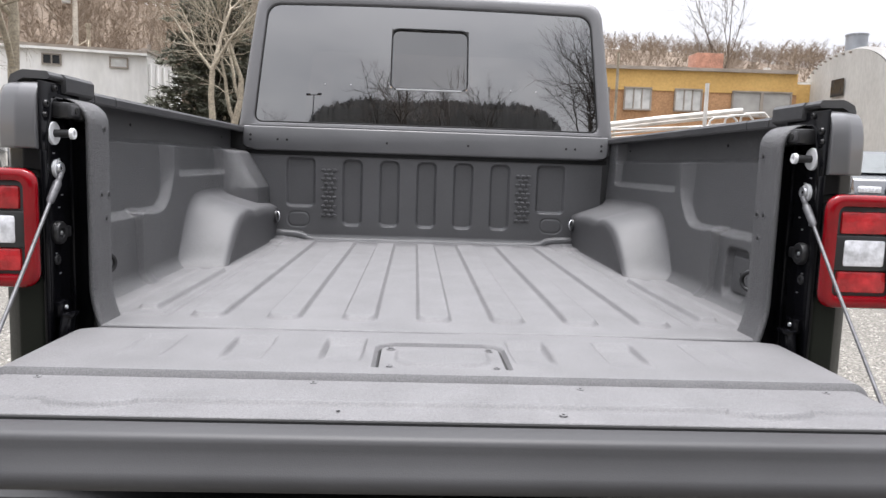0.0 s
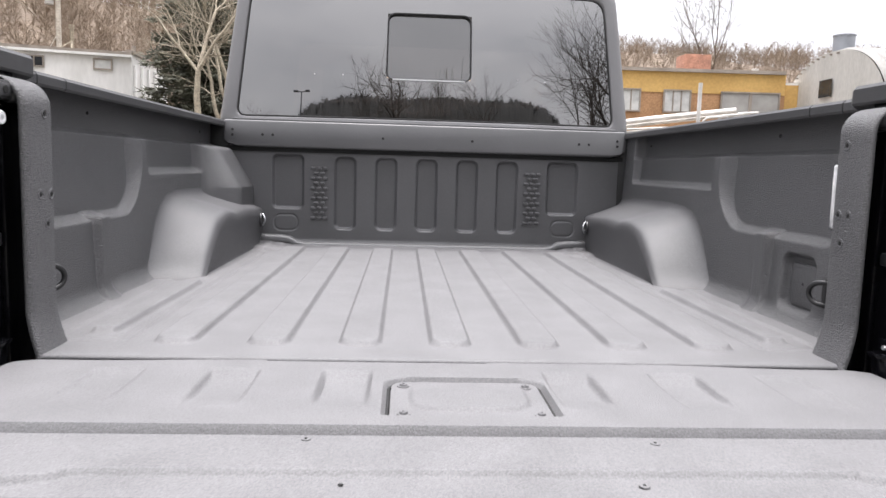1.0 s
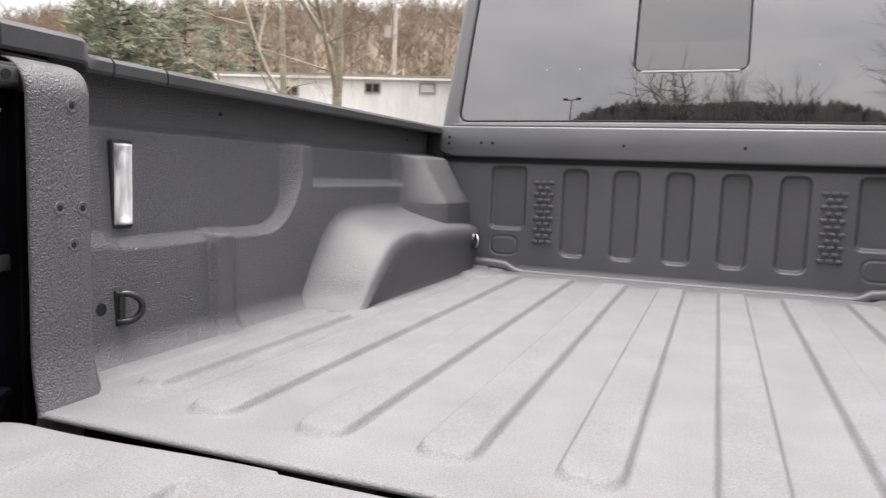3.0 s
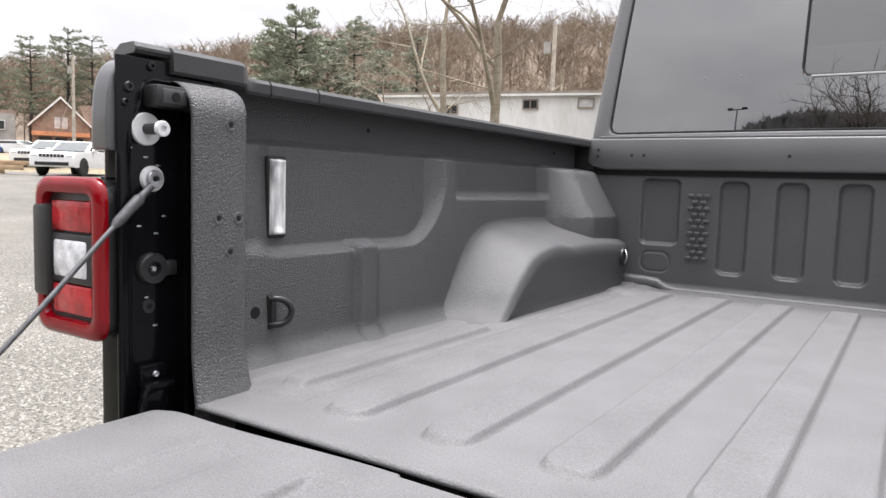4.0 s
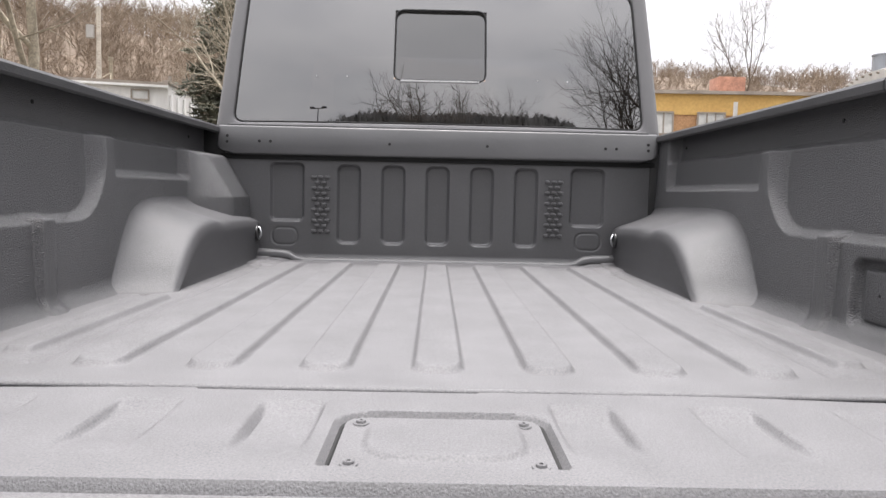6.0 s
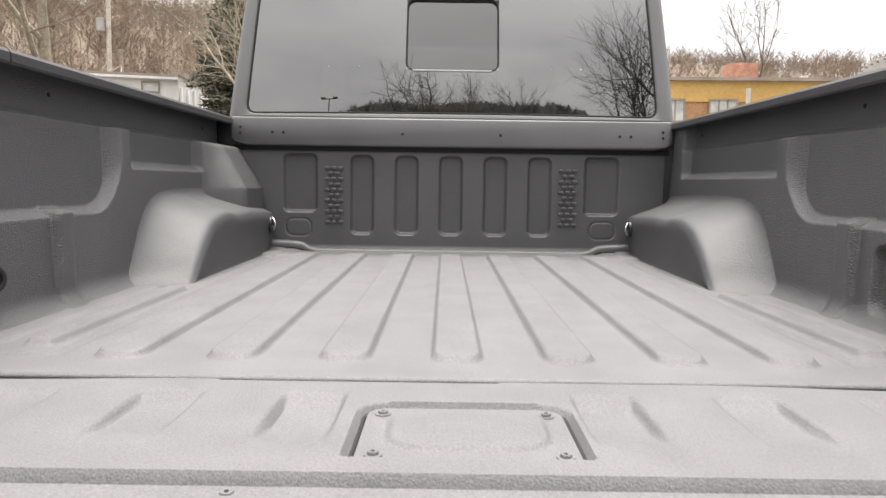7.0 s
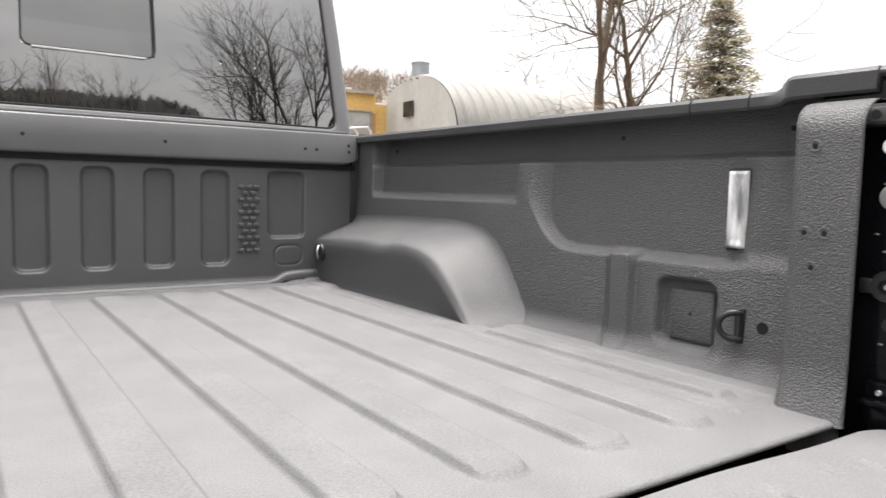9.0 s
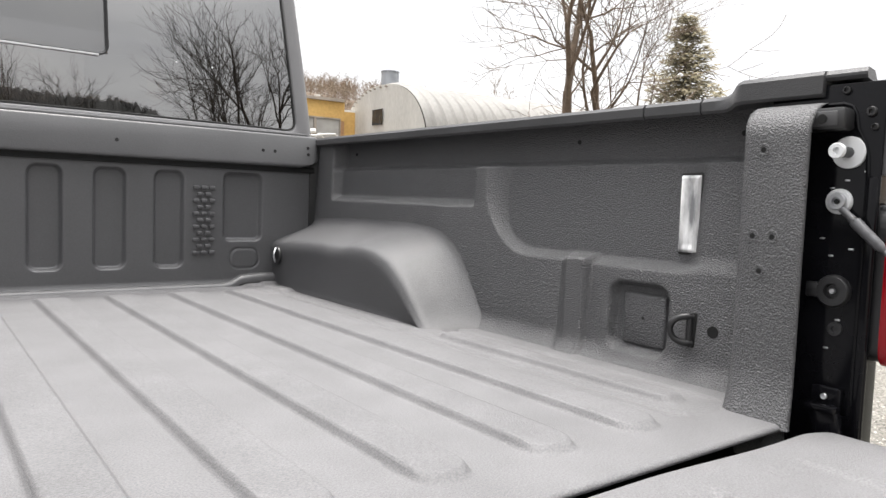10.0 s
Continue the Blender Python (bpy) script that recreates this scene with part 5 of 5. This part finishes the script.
    box("arm", (-0.9, 0.9), (-0.05, 0.05), (height - 0.1, height), CAR_DARK, ob, 0.01)
    for s in (-1, 1):
        box("lamp_head", (s * 0.55, s * 1.15), (-0.2, 0.2), (height - 0.05, height + 0.15), CAR_DARK, ob, 0.03)
    return tagged(ob, label, "lamp post")


p = back_spot(-20.5, 45)
lamp_post(p, rise(17.2, 45) - p.z)


# ---- buildings ----
def wall_run(name, a, b, z0, z1, thick, mat, parent, label=""):
    """An upright wall between two ground points, thick behind the line a to b."""
    a, b = Vector((a[0], a[1], 0)), Vector((b[0], b[1], 0))
    d = (b - a).normalized()
    nrm = Vector((d.y, -d.x, 0))
    if nrm.dot(a) > 0:
        nrm = -nrm
    q = [a, b, b - nrm * thick, a - nrm * thick]
    za, zb = (z1, z1) if not hasattr(z1, "__len__") else z1
    tops = [za, zb, zb, za]
    la, lb = (z0, z0) if not hasattr(z0, "__len__") else z0
    v = [(p.x, p.y, z) for p, z in zip(q, (la, lb, lb, la))] + [(p.x, p.y, t) for p, t in zip(q, tops)]
    f = [(0, 1, 2, 3), (4, 7, 6, 5), (0, 4, 5, 1), (1, 5, 6, 2), (2, 6, 7, 3), (3, 7, 4, 0)]
    return mesh(name, v, f, mat, parent, label, 30)


def facade_window(a, b, t, z, w, h, parent, pane=None, frame=None, mull=1, label="window with a pale frame"):
    """A framed window on the wall from a to b, its middle a share t along it."""
    a, b = Vector((a[0], a[1], 0)), Vector((b[0], b[1], 0))
    d = (b - a).normalized()
    nrm = Vector((d.y, -d.x, 0))
    if nrm.dot(a) > 0:
        nrm = -nrm
    c = a.lerp(b, t)
    turn = Matrix((( d.x, -nrm.x, 0, c.x), (d.y, -nrm.y, 0, c.y), (0, 0, 1, z), (0, 0, 0, 1)))
    e = 0.07
    rects = [(w / 2 + e, h / 2 + e), (w / 2, h / 2)]
    rows = [(0, -0.10), (1, -0.10), (1, 0.02), (0, 0.02)]
    v, f = [], []
    for k, y in rows:
        a_, b_ = rects[k]
        v += [turn @ Vector(p) for p in ((-a_, y, -b_), (a_, y, -b_), (a_, y, b_), (-a_, y, b_))]
    for r in range(4):
        for k in range(4):
            f.append((r * 4 + k, r * 4 + (k + 1) % 4, (r + 1) % 4 * 4 + (k + 1) % 4, (r + 1) % 4 * 4 + k))
    win = mesh("window", v, f, frame or ROOF_TRIM, parent, label, 30)
    for k in range(mull):
        x = -w / 2 + w * (k + 1) / (mull + 1)
        bm = box_bm(x - 0.03, x + 0.03, -0.08, 0.01, -h / 2, h / 2)
        bm.transform(turn)
        part("mullion", bm, frame or ROOF_TRIM, win)
    bm = box_bm(-w / 2, w / 2, -0.03, 0.0, -h / 2, h / 2)
    bm.transform(turn)
    part("pane", bm, pane or DARK_PANE, win)
    return win


def white_building():
    ob = tagged(new("white_building"), "long low white building with small windows and flat roof", "building")
    L, C, R = spot(-38.5, 44), spot(-20.4, 40), spot(-18.0, 44)
    zl, zc, zr = rise(6.85, 44), rise(7.45, 40), rise(6.35, 44)
    wall_run("wall", L, C, 0.0, (zl, zc), 6.0, WHITE_WALL, ob)
    wall_run("wall", C, R, 0.0, (zc + 0.12, zr), 1.0, WHITE_WALL, ob, "white gable wall")
    f = 1 - 0.25 / 40
    wall_run("roof", (L.x * f, L.y * f), (C.x * f, C.y * f), (zl - 0.08, zc - 0.08), (zl + 0.06, zc + 0.06), 6.6, ROOF_TRIM, ob, "weathered flat roof edge")
    wall_run("eave_board", (L.x * f, L.y * f), (C.x * f, C.y * f), (zl - 0.20, zc - 0.20), (zl - 0.08, zc - 0.08), 0.12, WHITE_WALL, ob)
    wall_run("gable_trim", (C.x * f, C.y * f), (R.x * f, R.y * f), (zc + 0.06, zr - 0.02), (zc + 0.18, zr + 0.08), 0.3, ROOF_TRIM, ob)
    for az, el in ((-26.5, 6.35), (-22.1, 6.40), (-33.4, 6.0)):
        pc = spot(az, 41)
        t = ((pc - L).dot(C - L)) / (C - L).length_squared
        facade_window(L, C, t, rise(el, 41.3), 0.75, 0.42, ob, BLIND if az > -23 else DARK_PANE, ROOF_TRIM, 1 if az < -23 else 0)
    v = spot(-24.2, 42)
    tube("vent_pipe", [(v.x, v.y, 4.0), (v.x, v.y, rise(8.9, 42))], 0.10, PALE_BARK, ob, 8, "tall vent pipe")
    tube("pipe_cap", [(v.x, v.y, rise(8.8, 42)), (v.x, v.y, rise(9.05, 42))], 0.15, PALE_BARK, ob, 8)
    tube("chimney", [(C.x, C.y + 0.3, zc), (C.x, C.y + 0.3, zc + 0.45)], 0.10, ROOF_TRIM, ob, 8, "short flue")
    for s in (-1, 1):
        tube("pipe_brace", [(v.x, v.y, rise(8.0, 42)), (v.x + s * 0.5, v.y - 1.2, rise(6.9, 42))], 0.03, PALE_BARK, ob, 5)
    for k in range(5):
        q = Vector(C).lerp(Vector(R), (k + 0.6) / 5.5)
        box("pilaster", (q.x * 0.997 - 0.06, q.x * 0.997 + 0.06), (q.y * 0.994 - 0.06, q.y * 0.994 + 0.06), (0.5, zr - 0.2), WHITE_WALL, ob, 0.01)


white_building()


def yellow_building():
    ob = tagged(new("yellow_building"), "low yellow and orange brick building with flat roof", "building")
    L, R = spot(11.5, 36.5), spot(28.3, 40)
    zl, zr = rise(8.0, 36.5), rise(7.3, 40)
    wall_run("wall", L, R, 0.0, zl - 1.05, 8.0, ORANGE_BRICK, ob, "orange brick lower wall")
    f = 1 - 0.06 / 38
    wall_run("fascia", (L.x * f, L.y * f), (R.x * f, R.y * f), zl - 1.06, (zl, zr), 8.2, YELLOW_WALL, ob, "broad yellow ochre fascia")
    f = 1 - 0.25 / 38
    wall_run("roof", (L.x * f, L.y * f), (R.x * f, R.y * f), zl - 0.05, (zl + 0.10, zr + 0.12), 8.6, ROOF_TRIM, ob, "weathered roof edge")
    f = 1 - 0.05 / 38
    A, B = (L.x * f, L.y * f), (R.x * f, R.y * f)
    span = (R - L).length

    def share(az):
        d = spot(az, 38) - Vector((0, -0.8, 0))
        n = Vector((-(R - L).y, (R - L).x, 0))
        e = Vector((0, -0.8, 0))
        k = (L - e).dot(n) / d.dot(n)
        return ((e + d * k) - L).dot(R - L) / span ** 2

    for az in (17.2, 20.9):
        facade_window(A, B, share(az), rise(5.55, 37.5), 1.25, 1.0, ob, BLIND, ROOF_TRIM, 2, "steel window with pale blinds")
    facade_window(A, B, share(14.0), rise(5.55, 37.0), 1.25, 1.0, ob, BLIND, ROOF_TRIM, 2, "steel window with pale blinds")
    for az in (25.0, 27.0):
        facade_window(A, B, share(az), rise(5.2, 39), 1.35, 1.15, ob, CLAP, ROOF_TRIM, 0, "grey loading door")
    tube("drain_pipe", [(*spot(15.6, 36.0)[:2], 1.0), (*spot(15.6, 36.0)[:2], rise(9.0, 36.0))], 0.07, PALE_BARK, ob, 8, "pale standing pipe")
    wing_l, wing_r = spot(28.3, 40.2), spot(31.0, 41)
    wall_run("wing", wing_l, wing_r, 0.0, rise(6.6, 40), 6, YELLOW_WALL, ob, "lower yellow wing")
    wall_run("wing_roof", wing_l, wing_r, rise(6.6, 40), rise(6.75, 40), 6.2, WHITE_WALL, ob)
    c = spot(21.9, 52)
    box("chimney", (c.x - 0.9, c.x + 0.9), (c.y - 0.8, c.y + 0.8), (2.0, rise(8.75, 52)), RED_BRICK, ob, 0.03, "broad red brick stack")
    tube("roof_vent", [(*spot(26.2, 41)[:2], 5.5), (*spot(26.2, 41)[:2], rise(7.75, 41))], 0.18, PIPE_WHITE, ob, 8)


yellow_building()


def metal_hut():
    """An arched corrugated steel hut, its round end wall towards the lot."""
    ob = tagged(new("metal_hut"), "arched corrugated steel hut with a roof vent", "hut")
    base = spot(31.1, 38)
    zt = rise(8.75, 38)
    along = Vector((1.0, -0.03, 0)).normalized()
    length = 15.0
    across = Vector((along.y, -along.x, 0))
    half, hgt = 4.5, zt - 3.4
    arc = [(-half, 0.0)] + [(-half * math.copysign(abs(math.cos(a)) ** 0.85, math.cos(a)), 3.4 + hgt * math.sin(a) ** 0.9) for a in np.linspace(0.02, math.pi - 0.02, 33)] + [(half, 0.0)]
    rows = int(length / 0.33)
    v, f, m = [], [], len(arc)
    for i in range(rows + 1):
        t = length * i / rows
        for k, (u, z) in enumerate(arc):
            g = 1 + (0.016 if i % 2 else 0.0)
            p = base + along * t + across * u * g
            v.append((p.x, p.y, z * g if z > 1 else z))
    for i in range(rows):
        for k in range(m - 1):
            f.append((i * m + k, i * m + k + 1, (i + 1) * m + k + 1, (i + 1) * m + k))
    mesh("roof", v, f, HUT_ROOF, ob, "arched ribbed steel roof", 20)
    e = [(base - along * 0.02 + across * u * 0.985) for u, _z in arc]
    mesh("end_wall", [(p.x, p.y, z) for p, (_u, z) in zip(e, arc)], [tuple(range(m))], GALV, ob, "flat sheet end wall")
    for k in range(3, m - 3, 1):
        u, z = arc[k]
        p = base - along * 0.06 + across * u * 0.965
        if k < m // 2 + 2:
            box("rib_notch", (p.x - 0.07, p.x + 0.07), (p.y - 0.05, p.y + 0.05), (z - 0.16, z - 0.08), ROOF_TRIM, ob, 0.01)
    vent = base + along * 0.5
    tube("roof_vent", [(vent.x, vent.y, zt - 0.2), (vent.x, vent.y, zt + 0.72)], 0.46, STEEL_GREY, ob, 18, "grey steel drum vent")
    tube("vent_rim", [(vent.x, vent.y, zt + 0.70), (vent.x, vent.y, zt + 0.76)], 0.49, STEEL_GREY, ob, 18)
    w = base - along * 0.10 + across * -0.15
    for j in range(3):
        q = w + across * (0.36 * (j - 1))
        d = across * 0.15
        mesh("louvre", [(q.x - d.x, q.y - d.y, zt - 2.05), (q.x + d.x, q.y + d.y, zt - 2.05), (q.x + d.x, q.y + d.y, zt - 1.25), (q.x - d.x, q.y - d.y, zt - 1.25),
                        (q.x - d.x, q.y - d.y + 0.06, zt - 2.05), (q.x + d.x, q.y + d.y + 0.06, zt - 2.05), (q.x + d.x, q.y + d.y + 0.06, zt - 1.25), (q.x - d.x, q.y - d.y + 0.06, zt - 1.25)],
             [(0, 1, 2, 3), (4, 7, 6, 5), (0, 4, 5, 1), (1, 5, 6, 2), (2, 6, 7, 3), (3, 7, 4, 0)], DARK_PANE, ob, "dark window strip")


metal_hut()


def gabled_house():
    ob = tagged(new("gabled_house"), "brown gabled house with an orange awning", "house")
    c = spot(-61.4, 88)
    d = Vector((math.cos(radians(61.4)), math.sin(radians(61.4)), 0))
    back = Vector((-math.sin(radians(61.4)), math.cos(radians(61.4)), 0))
    z0, ze, zr = c.z - 0.3, rise(3.3, 88), rise(5.15, 88)
    w = 2.75

    def slab(name, pts, depth, mat, label="", shift=0.0):
        k = len(pts)
        v = [tuple(c + d * u + back * shift + Vector((0, 0, z - c.z))) for u, z in pts] + [tuple(c + d * u + back * (shift + depth) + Vector((0, 0, z - c.z))) for u, z in pts]
        f = [tuple(range(k)), tuple(range(2 * k - 1, k - 1, -1))] + [(i, k + i, k + (i + 1) % k, (i + 1) % k) for i in range(k)]
        return mesh(name, v, f, mat, ob, label, 30)

    slab("wall", [(-w, z0), (w, z0), (w, ze), (0, zr - 0.1), (-w, ze)], 7, SHINGLE, "brown gable front")
    for s in (-1, 1):
        slab("roof", [(0, zr), (s * (w + 0.35), ze - 0.25), (s * (w + 0.35), ze - 0.02), (0, zr + 0.25)], 8, SHINGLE, "brown shingle roof", -0.4)
        slab("barge_board", [(0, zr - 0.06), (s * (w + 0.35), ze - 0.32), (s * (w + 0.35), ze - 0.10), (0, zr + 0.18)], 0.1, WHITE_WALL, "pale gable trim", -0.5)
    slab("wing", [(w, z0), (9.0, z0), (9.0, ze - 0.2), (w, ze - 0.2)], 6, SHINGLE, "long brown side wing", 1.0)
    slab("wing_roof", [(w, ze - 0.2), (9.2, ze - 0.2), (9.2, zr - 0.7), (w - 1, zr - 0.5)], 6.2, SHINGLE, "", 1.1)
    slab("awning", [(-w, ze - 1.2), (w, ze - 1.2), (w, ze - 0.75), (-w, ze - 0.75)], 1.0, ORANGE_SIGN, "orange awning", -1.1)
    for u in (-0.35, 0.35):
        slab("window", [(u - 0.28, ze - 0.35), (u + 0.28, ze - 0.35), (u + 0.28, ze + 0.85), (u - 0.28, ze + 0.85)], 0.1, BLIND, "tall pale window", -0.08)
    for u in (-1.5, 0.0, 1.5):
        slab("shop_window", [(u - 0.6, z0 + 0.4), (u + 0.6, z0 + 0.4), (u + 0.6, ze - 1.3), (u - 0.6, ze - 1.3)], 0.1, DARK_PANE, "", -0.08)
    ob2 = tagged(new("grey_building"), "long grey building with rows of windows", "building")
    a, b = spot(-74, 92), spot(-64.2, 92)
    wall_run("wall", a, b, 2.0, rise(3.9, 92), 8, CLAP, ob2)
    wall_run("roof", a, b, rise(3.9, 92), rise(4.1, 92), 8.4, SHINGLE, ob2)
    for k in range(9):
        facade_window((a.x * 0.999, a.y * 0.999), (b.x * 0.999, b.y * 0.999), (k + 0.6) / 9.4, rise(3.1, 92), 0.7, 0.9, ob2, DARK_PANE, WHITE_WALL, 0)


gabled_house()


# ---- cars ----
def car(name, where, heading, paint, label, length=4.8, width=1.95, height=1.75):
    """A parked car; heading: degrees its nose turns from +y to the right."""
    ob = new(name)
    ob.matrix_world = pose(where[0], where[1], where[2], 0, 0, -heading)
    L, W, H = length / 2, width / 2, height
    side = rounded_outline([(-L, 0.35), (L, 0.35), (L, 0.78), (L - 0.15, 1.02), (0.75, 1.10), (-L + 0.1, 1.12), (-L, 0.9)], (0.1, 0.12, 0.12, 0.1, 0.3, 0.12, 0.1), 4)
    body = prism("body", side, "x", -W, W, paint, ob, 0.06, "", 3)
    roof = rounded_outline([(-L + 0.12, 1.08), (0.95, 1.08), (0.15, H - 0.04), (-0.5, H), (-L + 0.45, H - 0.06)], (0.05, 0.05, 0.25, 0.3, 0.2), 4)
    prism("cabin", roof, "x", -W + 0.14, W - 0.14, paint, ob, 0.05)
    glass = rounded_outline([(-L + 0.35, 1.14), (0.78, 1.14), (0.10, H - 0.13), (-L + 0.58, H - 0.15)], 0.06, 3)
    prism("side_glass", glass, "x", -W + 0.128, W - 0.128, CAR_GLASS, ob)
    v = [(-W + 0.24, 0.96, 1.11), (W - 0.24, 0.96, 1.11), (W - 0.32, 0.22, H - 0.09), (-W + 0.32, 0.22, H - 0.09)]
    mesh("windscreen", [(x, y + 0.015, z + 0.012) for x, y, z in v] + v, [(0, 1, 2, 3), (4, 7, 6, 5), (0, 4, 5, 1), (1, 5, 6, 2), (2, 6, 7, 3), (3, 7, 4, 0)], CAR_GLASS, ob)
    box("grille", (-0.55, 0.55), (L - 0.02, L + 0.012), (0.78, 0.92), BLACK_PLASTIC, ob, 0.01, "dark slotted grille")
    for k in range(6):
        box("grille_bar", (-0.40 + k * 0.16 - 0.015, -0.40 + k * 0.16 + 0.015), (L - 0.01, L + 0.02), (0.78, 0.92), paint, ob, 0.004)
    box("lower_intake", (-0.75, 0.75), (L - 0.03, L + 0.01), (0.42, 0.58), BLACK_PLASTIC, ob, 0.02)
    for s in (-1, 1):
        box("headlight", (s * 0.60, s * 0.92), (L - 0.16, L + 0.006), (0.80, 0.90), WHITE_LENS, ob, 0.02)
        for y in (-L + 0.85, L - 0.9):
            disc("wheel_arch", (s * (W - 0.10), y, 0.38), (s, 0, 0), 0.44, 0.105, RUBBER, ob, 24)
            wh = disc("wheel", (s * (W - 0.20), y, 0.36), (s, 0, 0), 0.36, 0.22, RUBBER, ob, 24, "", 0.2, 0.24)
            disc("rim", (s * (W - 0.06), y, 0.36), (s, 0, 0), 0.23, 0.06, STEEL_GREY, wh, 16, "", 0.2, 0.08)
        box("mirror", (s * (W - 0.02), s * (W + 0.2)), (0.55, 0.72), (1.08, 1.24), paint, ob, 0.04)
    return tagged(ob, label, "car")


car("parked_car", spot(-60.1, 38), 146, CAR_WHITE, "white parked sport utility vehicle with a slotted dark grille", height=1.62)
car("parked_car", spot(-61.7, 44), 146, CAR_WHITE, "white parked sport utility vehicle behind another", height=1.62)
car("parked_car", spot(-66.8, 75), 70, CAR_BLUE, "blue parked car before the grey building")
car("parked_car", spot(-63.8, 80), 70, CAR_WHITE, "pale parked car before the gabled house", height=1.5)
car("parked_car", spot(-17.4, 33), 150, CAR_DARK, "black parked vehicle beside the white building", height=2.1)
car("parked_car", spot(34.8, 15), 200, CAR_DARK, "dark parked car beside the truck", height=1.55)
car("parked_car", spot(40.0, 20), 200, CAR_WHITE, "pale parked car at the lot edge", height=1.6)
car("parked_car", spot(-35.0, 16), 160, CAR_DARK, "dark parked car beyond the truck", height=1.55)


# ---- poles, pipes and banks ----
def utility_pole(p, top):
    ob = new("utility_pole")
    ob.location = p
    tube("pole", [(0, 0, -0.3), (0.05, 0, top)], [0.19, 0.13], POLE_WOOD, ob, 9)
    tube("transformer", [(-0.42, -0.1, top - 1.9), (-0.42, -0.1, top - 1.15)], 0.24, CLAP, ob, 12, "grey can transformer")
    tube("insulator", [(0.05, 0, top - 0.05), (0.05, 0, top + 0.16)], 0.05, STEEL_GREY, ob, 6)
    tube("guy_wire", [(0, 0, top - 3.5), (-2.6, -0.5, 2.0)], 0.03, POLE_WOOD, ob, 4)
    return tagged(ob, "weathered wooden utility pole with a transformer", "utility pole")


p = spot(-25.0, 49)
utility_pole(p, rise(12.4, 49) - p.z)
p = spot(-60.6, 84)
utility_pole(p, rise(8.2, 84) - p.z)
p = spot(-59.2, 80)
lamp_post(p, rise(5.9, 80) - p.z, "lot_lamp", "slim pale lot lamp post")
p = spot(-68.6, 40)
pole = tagged(new("white_pole"), "white steel pole in a round concrete foot", "pole")
pole.location = p
tube("shaft", [(0, 0, 0.5), (0, 0, rise(7.0, 40) - p.z)], 0.09, PIPE_WHITE, pole, 10)
tube("foot", [(0, 0, 0), (0, 0, 0.75)], 0.36, CLAP, pole, 16, "grey concrete foot")


def pipe_stack():
    ob = tagged(new("pipe_rack"), "rack of pale pipes and boards on timber bearers", "pipe rack")
    a, b = spot(13.0, 15.0), spot(25.2, 15.5)
    for z0, z1, r, sh, cut in ((2.08, 2.52, 0.055, 0.0, 0.0), (2.00, 2.44, 0.05, 0.16, 0.1), (1.90, 2.24, 0.028, 0.05, 0.3), (1.84, 2.10, 0.024, 0.25, 0.0), (2.02, 2.18, 0.022, -0.1, 0.6)):
        tube("pipe", [(a.x, a.y + sh, z0), ((a.x + b.x) / 2, (a.y + b.y) / 2 + sh, (z0 + z1) / 2 + 0.02), (b.x - cut, b.y + sh, z1)], r, PIPE_WHITE, ob, 8)
    for k in range(3):
        x0, y0, z0 = b.x - 0.75 + 0.32 * k, b.y - 0.1, 2.02 + 0.05 * k
        tube("bent_pipe", [(x0, y0, z0), (x0 + 0.05, y0, z0 + 0.26), (x0 + 0.14, y0, z0 + 0.33), (x0 + 0.52, y0, z0 + 0.36), (x0 + 0.60, y0, z0 + 0.28), (x0 + 0.62, y0, z0 - 0.1)], 0.024, PIPE_WHITE, ob, 8, "bent pale pipe")
    for t in (0.05, 0.45, 0.9):
        q = a.lerp(b, t)
        box("bearer", (q.x - 0.06, q.x + 0.06), (q.y - 0.2, q.y + 0.5), (q.z - 0.1, 1.86), LUMBER, ob, 0.01)
    for k in range(5):
        q = a.lerp(b, 0.12 + 0.18 * k)
        box("board", (q.x - 0.8, q.x + 0.8), (q.y - 0.05 * k, q.y + 0.25), (1.50 + 0.03 * (k % 3), 1.56 + 0.03 * (k % 3)), LUMBER, ob, 0.006)
    q = spot(22.6, 14.6)
    tube("stand_pipe", [(q.x, q.y, q.z - 0.1), (q.x, q.y, rise(6.9, 14.6))], 0.042, PIPE_WHITE, ob, 8, "upright pale pipe")


pipe_stack()


def bank():
    az = np.radians(np.linspace(-92, -52, 60))
    rad = np.linspace(40, 74, 18)
    R, A = np.meshgrid(rad, az, indexing="ij")
    X, Y = R * np.sin(A), R * np.cos(A) - 0.8
    Z = ground_height(X, Y) - 0.05 + 0.55 * np.sin(np.clip((R - 40) / 34, 0, 1) * math.pi) ** 0.7 + 0.08 * np.sin(X * 1.3) * np.sin(Y * 1.1)
    tagged(sheet("grass_bank", X, Y, Z, DRY_GRASS), "low bank of dry winter grass", "ground", kind="structure")
    rng = random.Random(8)
    for k in range(9):
        q = spot(-66.5 + rng.uniform(-2, 2.5), 38 + rng.uniform(-1, 1.5))
        ob = box("timber_beam", (-1.2, 1.2), (-0.12, 0.12), (0, 0.2), LUMBER, None, 0.01)
        ob.matrix_world = pose(q.x, q.y, q.z + 0.2 * (k % 3), 0, 0, 60 + rng.uniform(-15, 15))
        tagged(ob, "weathered timber beam in a pile by the lot", "timber", "timber pile")


bank()
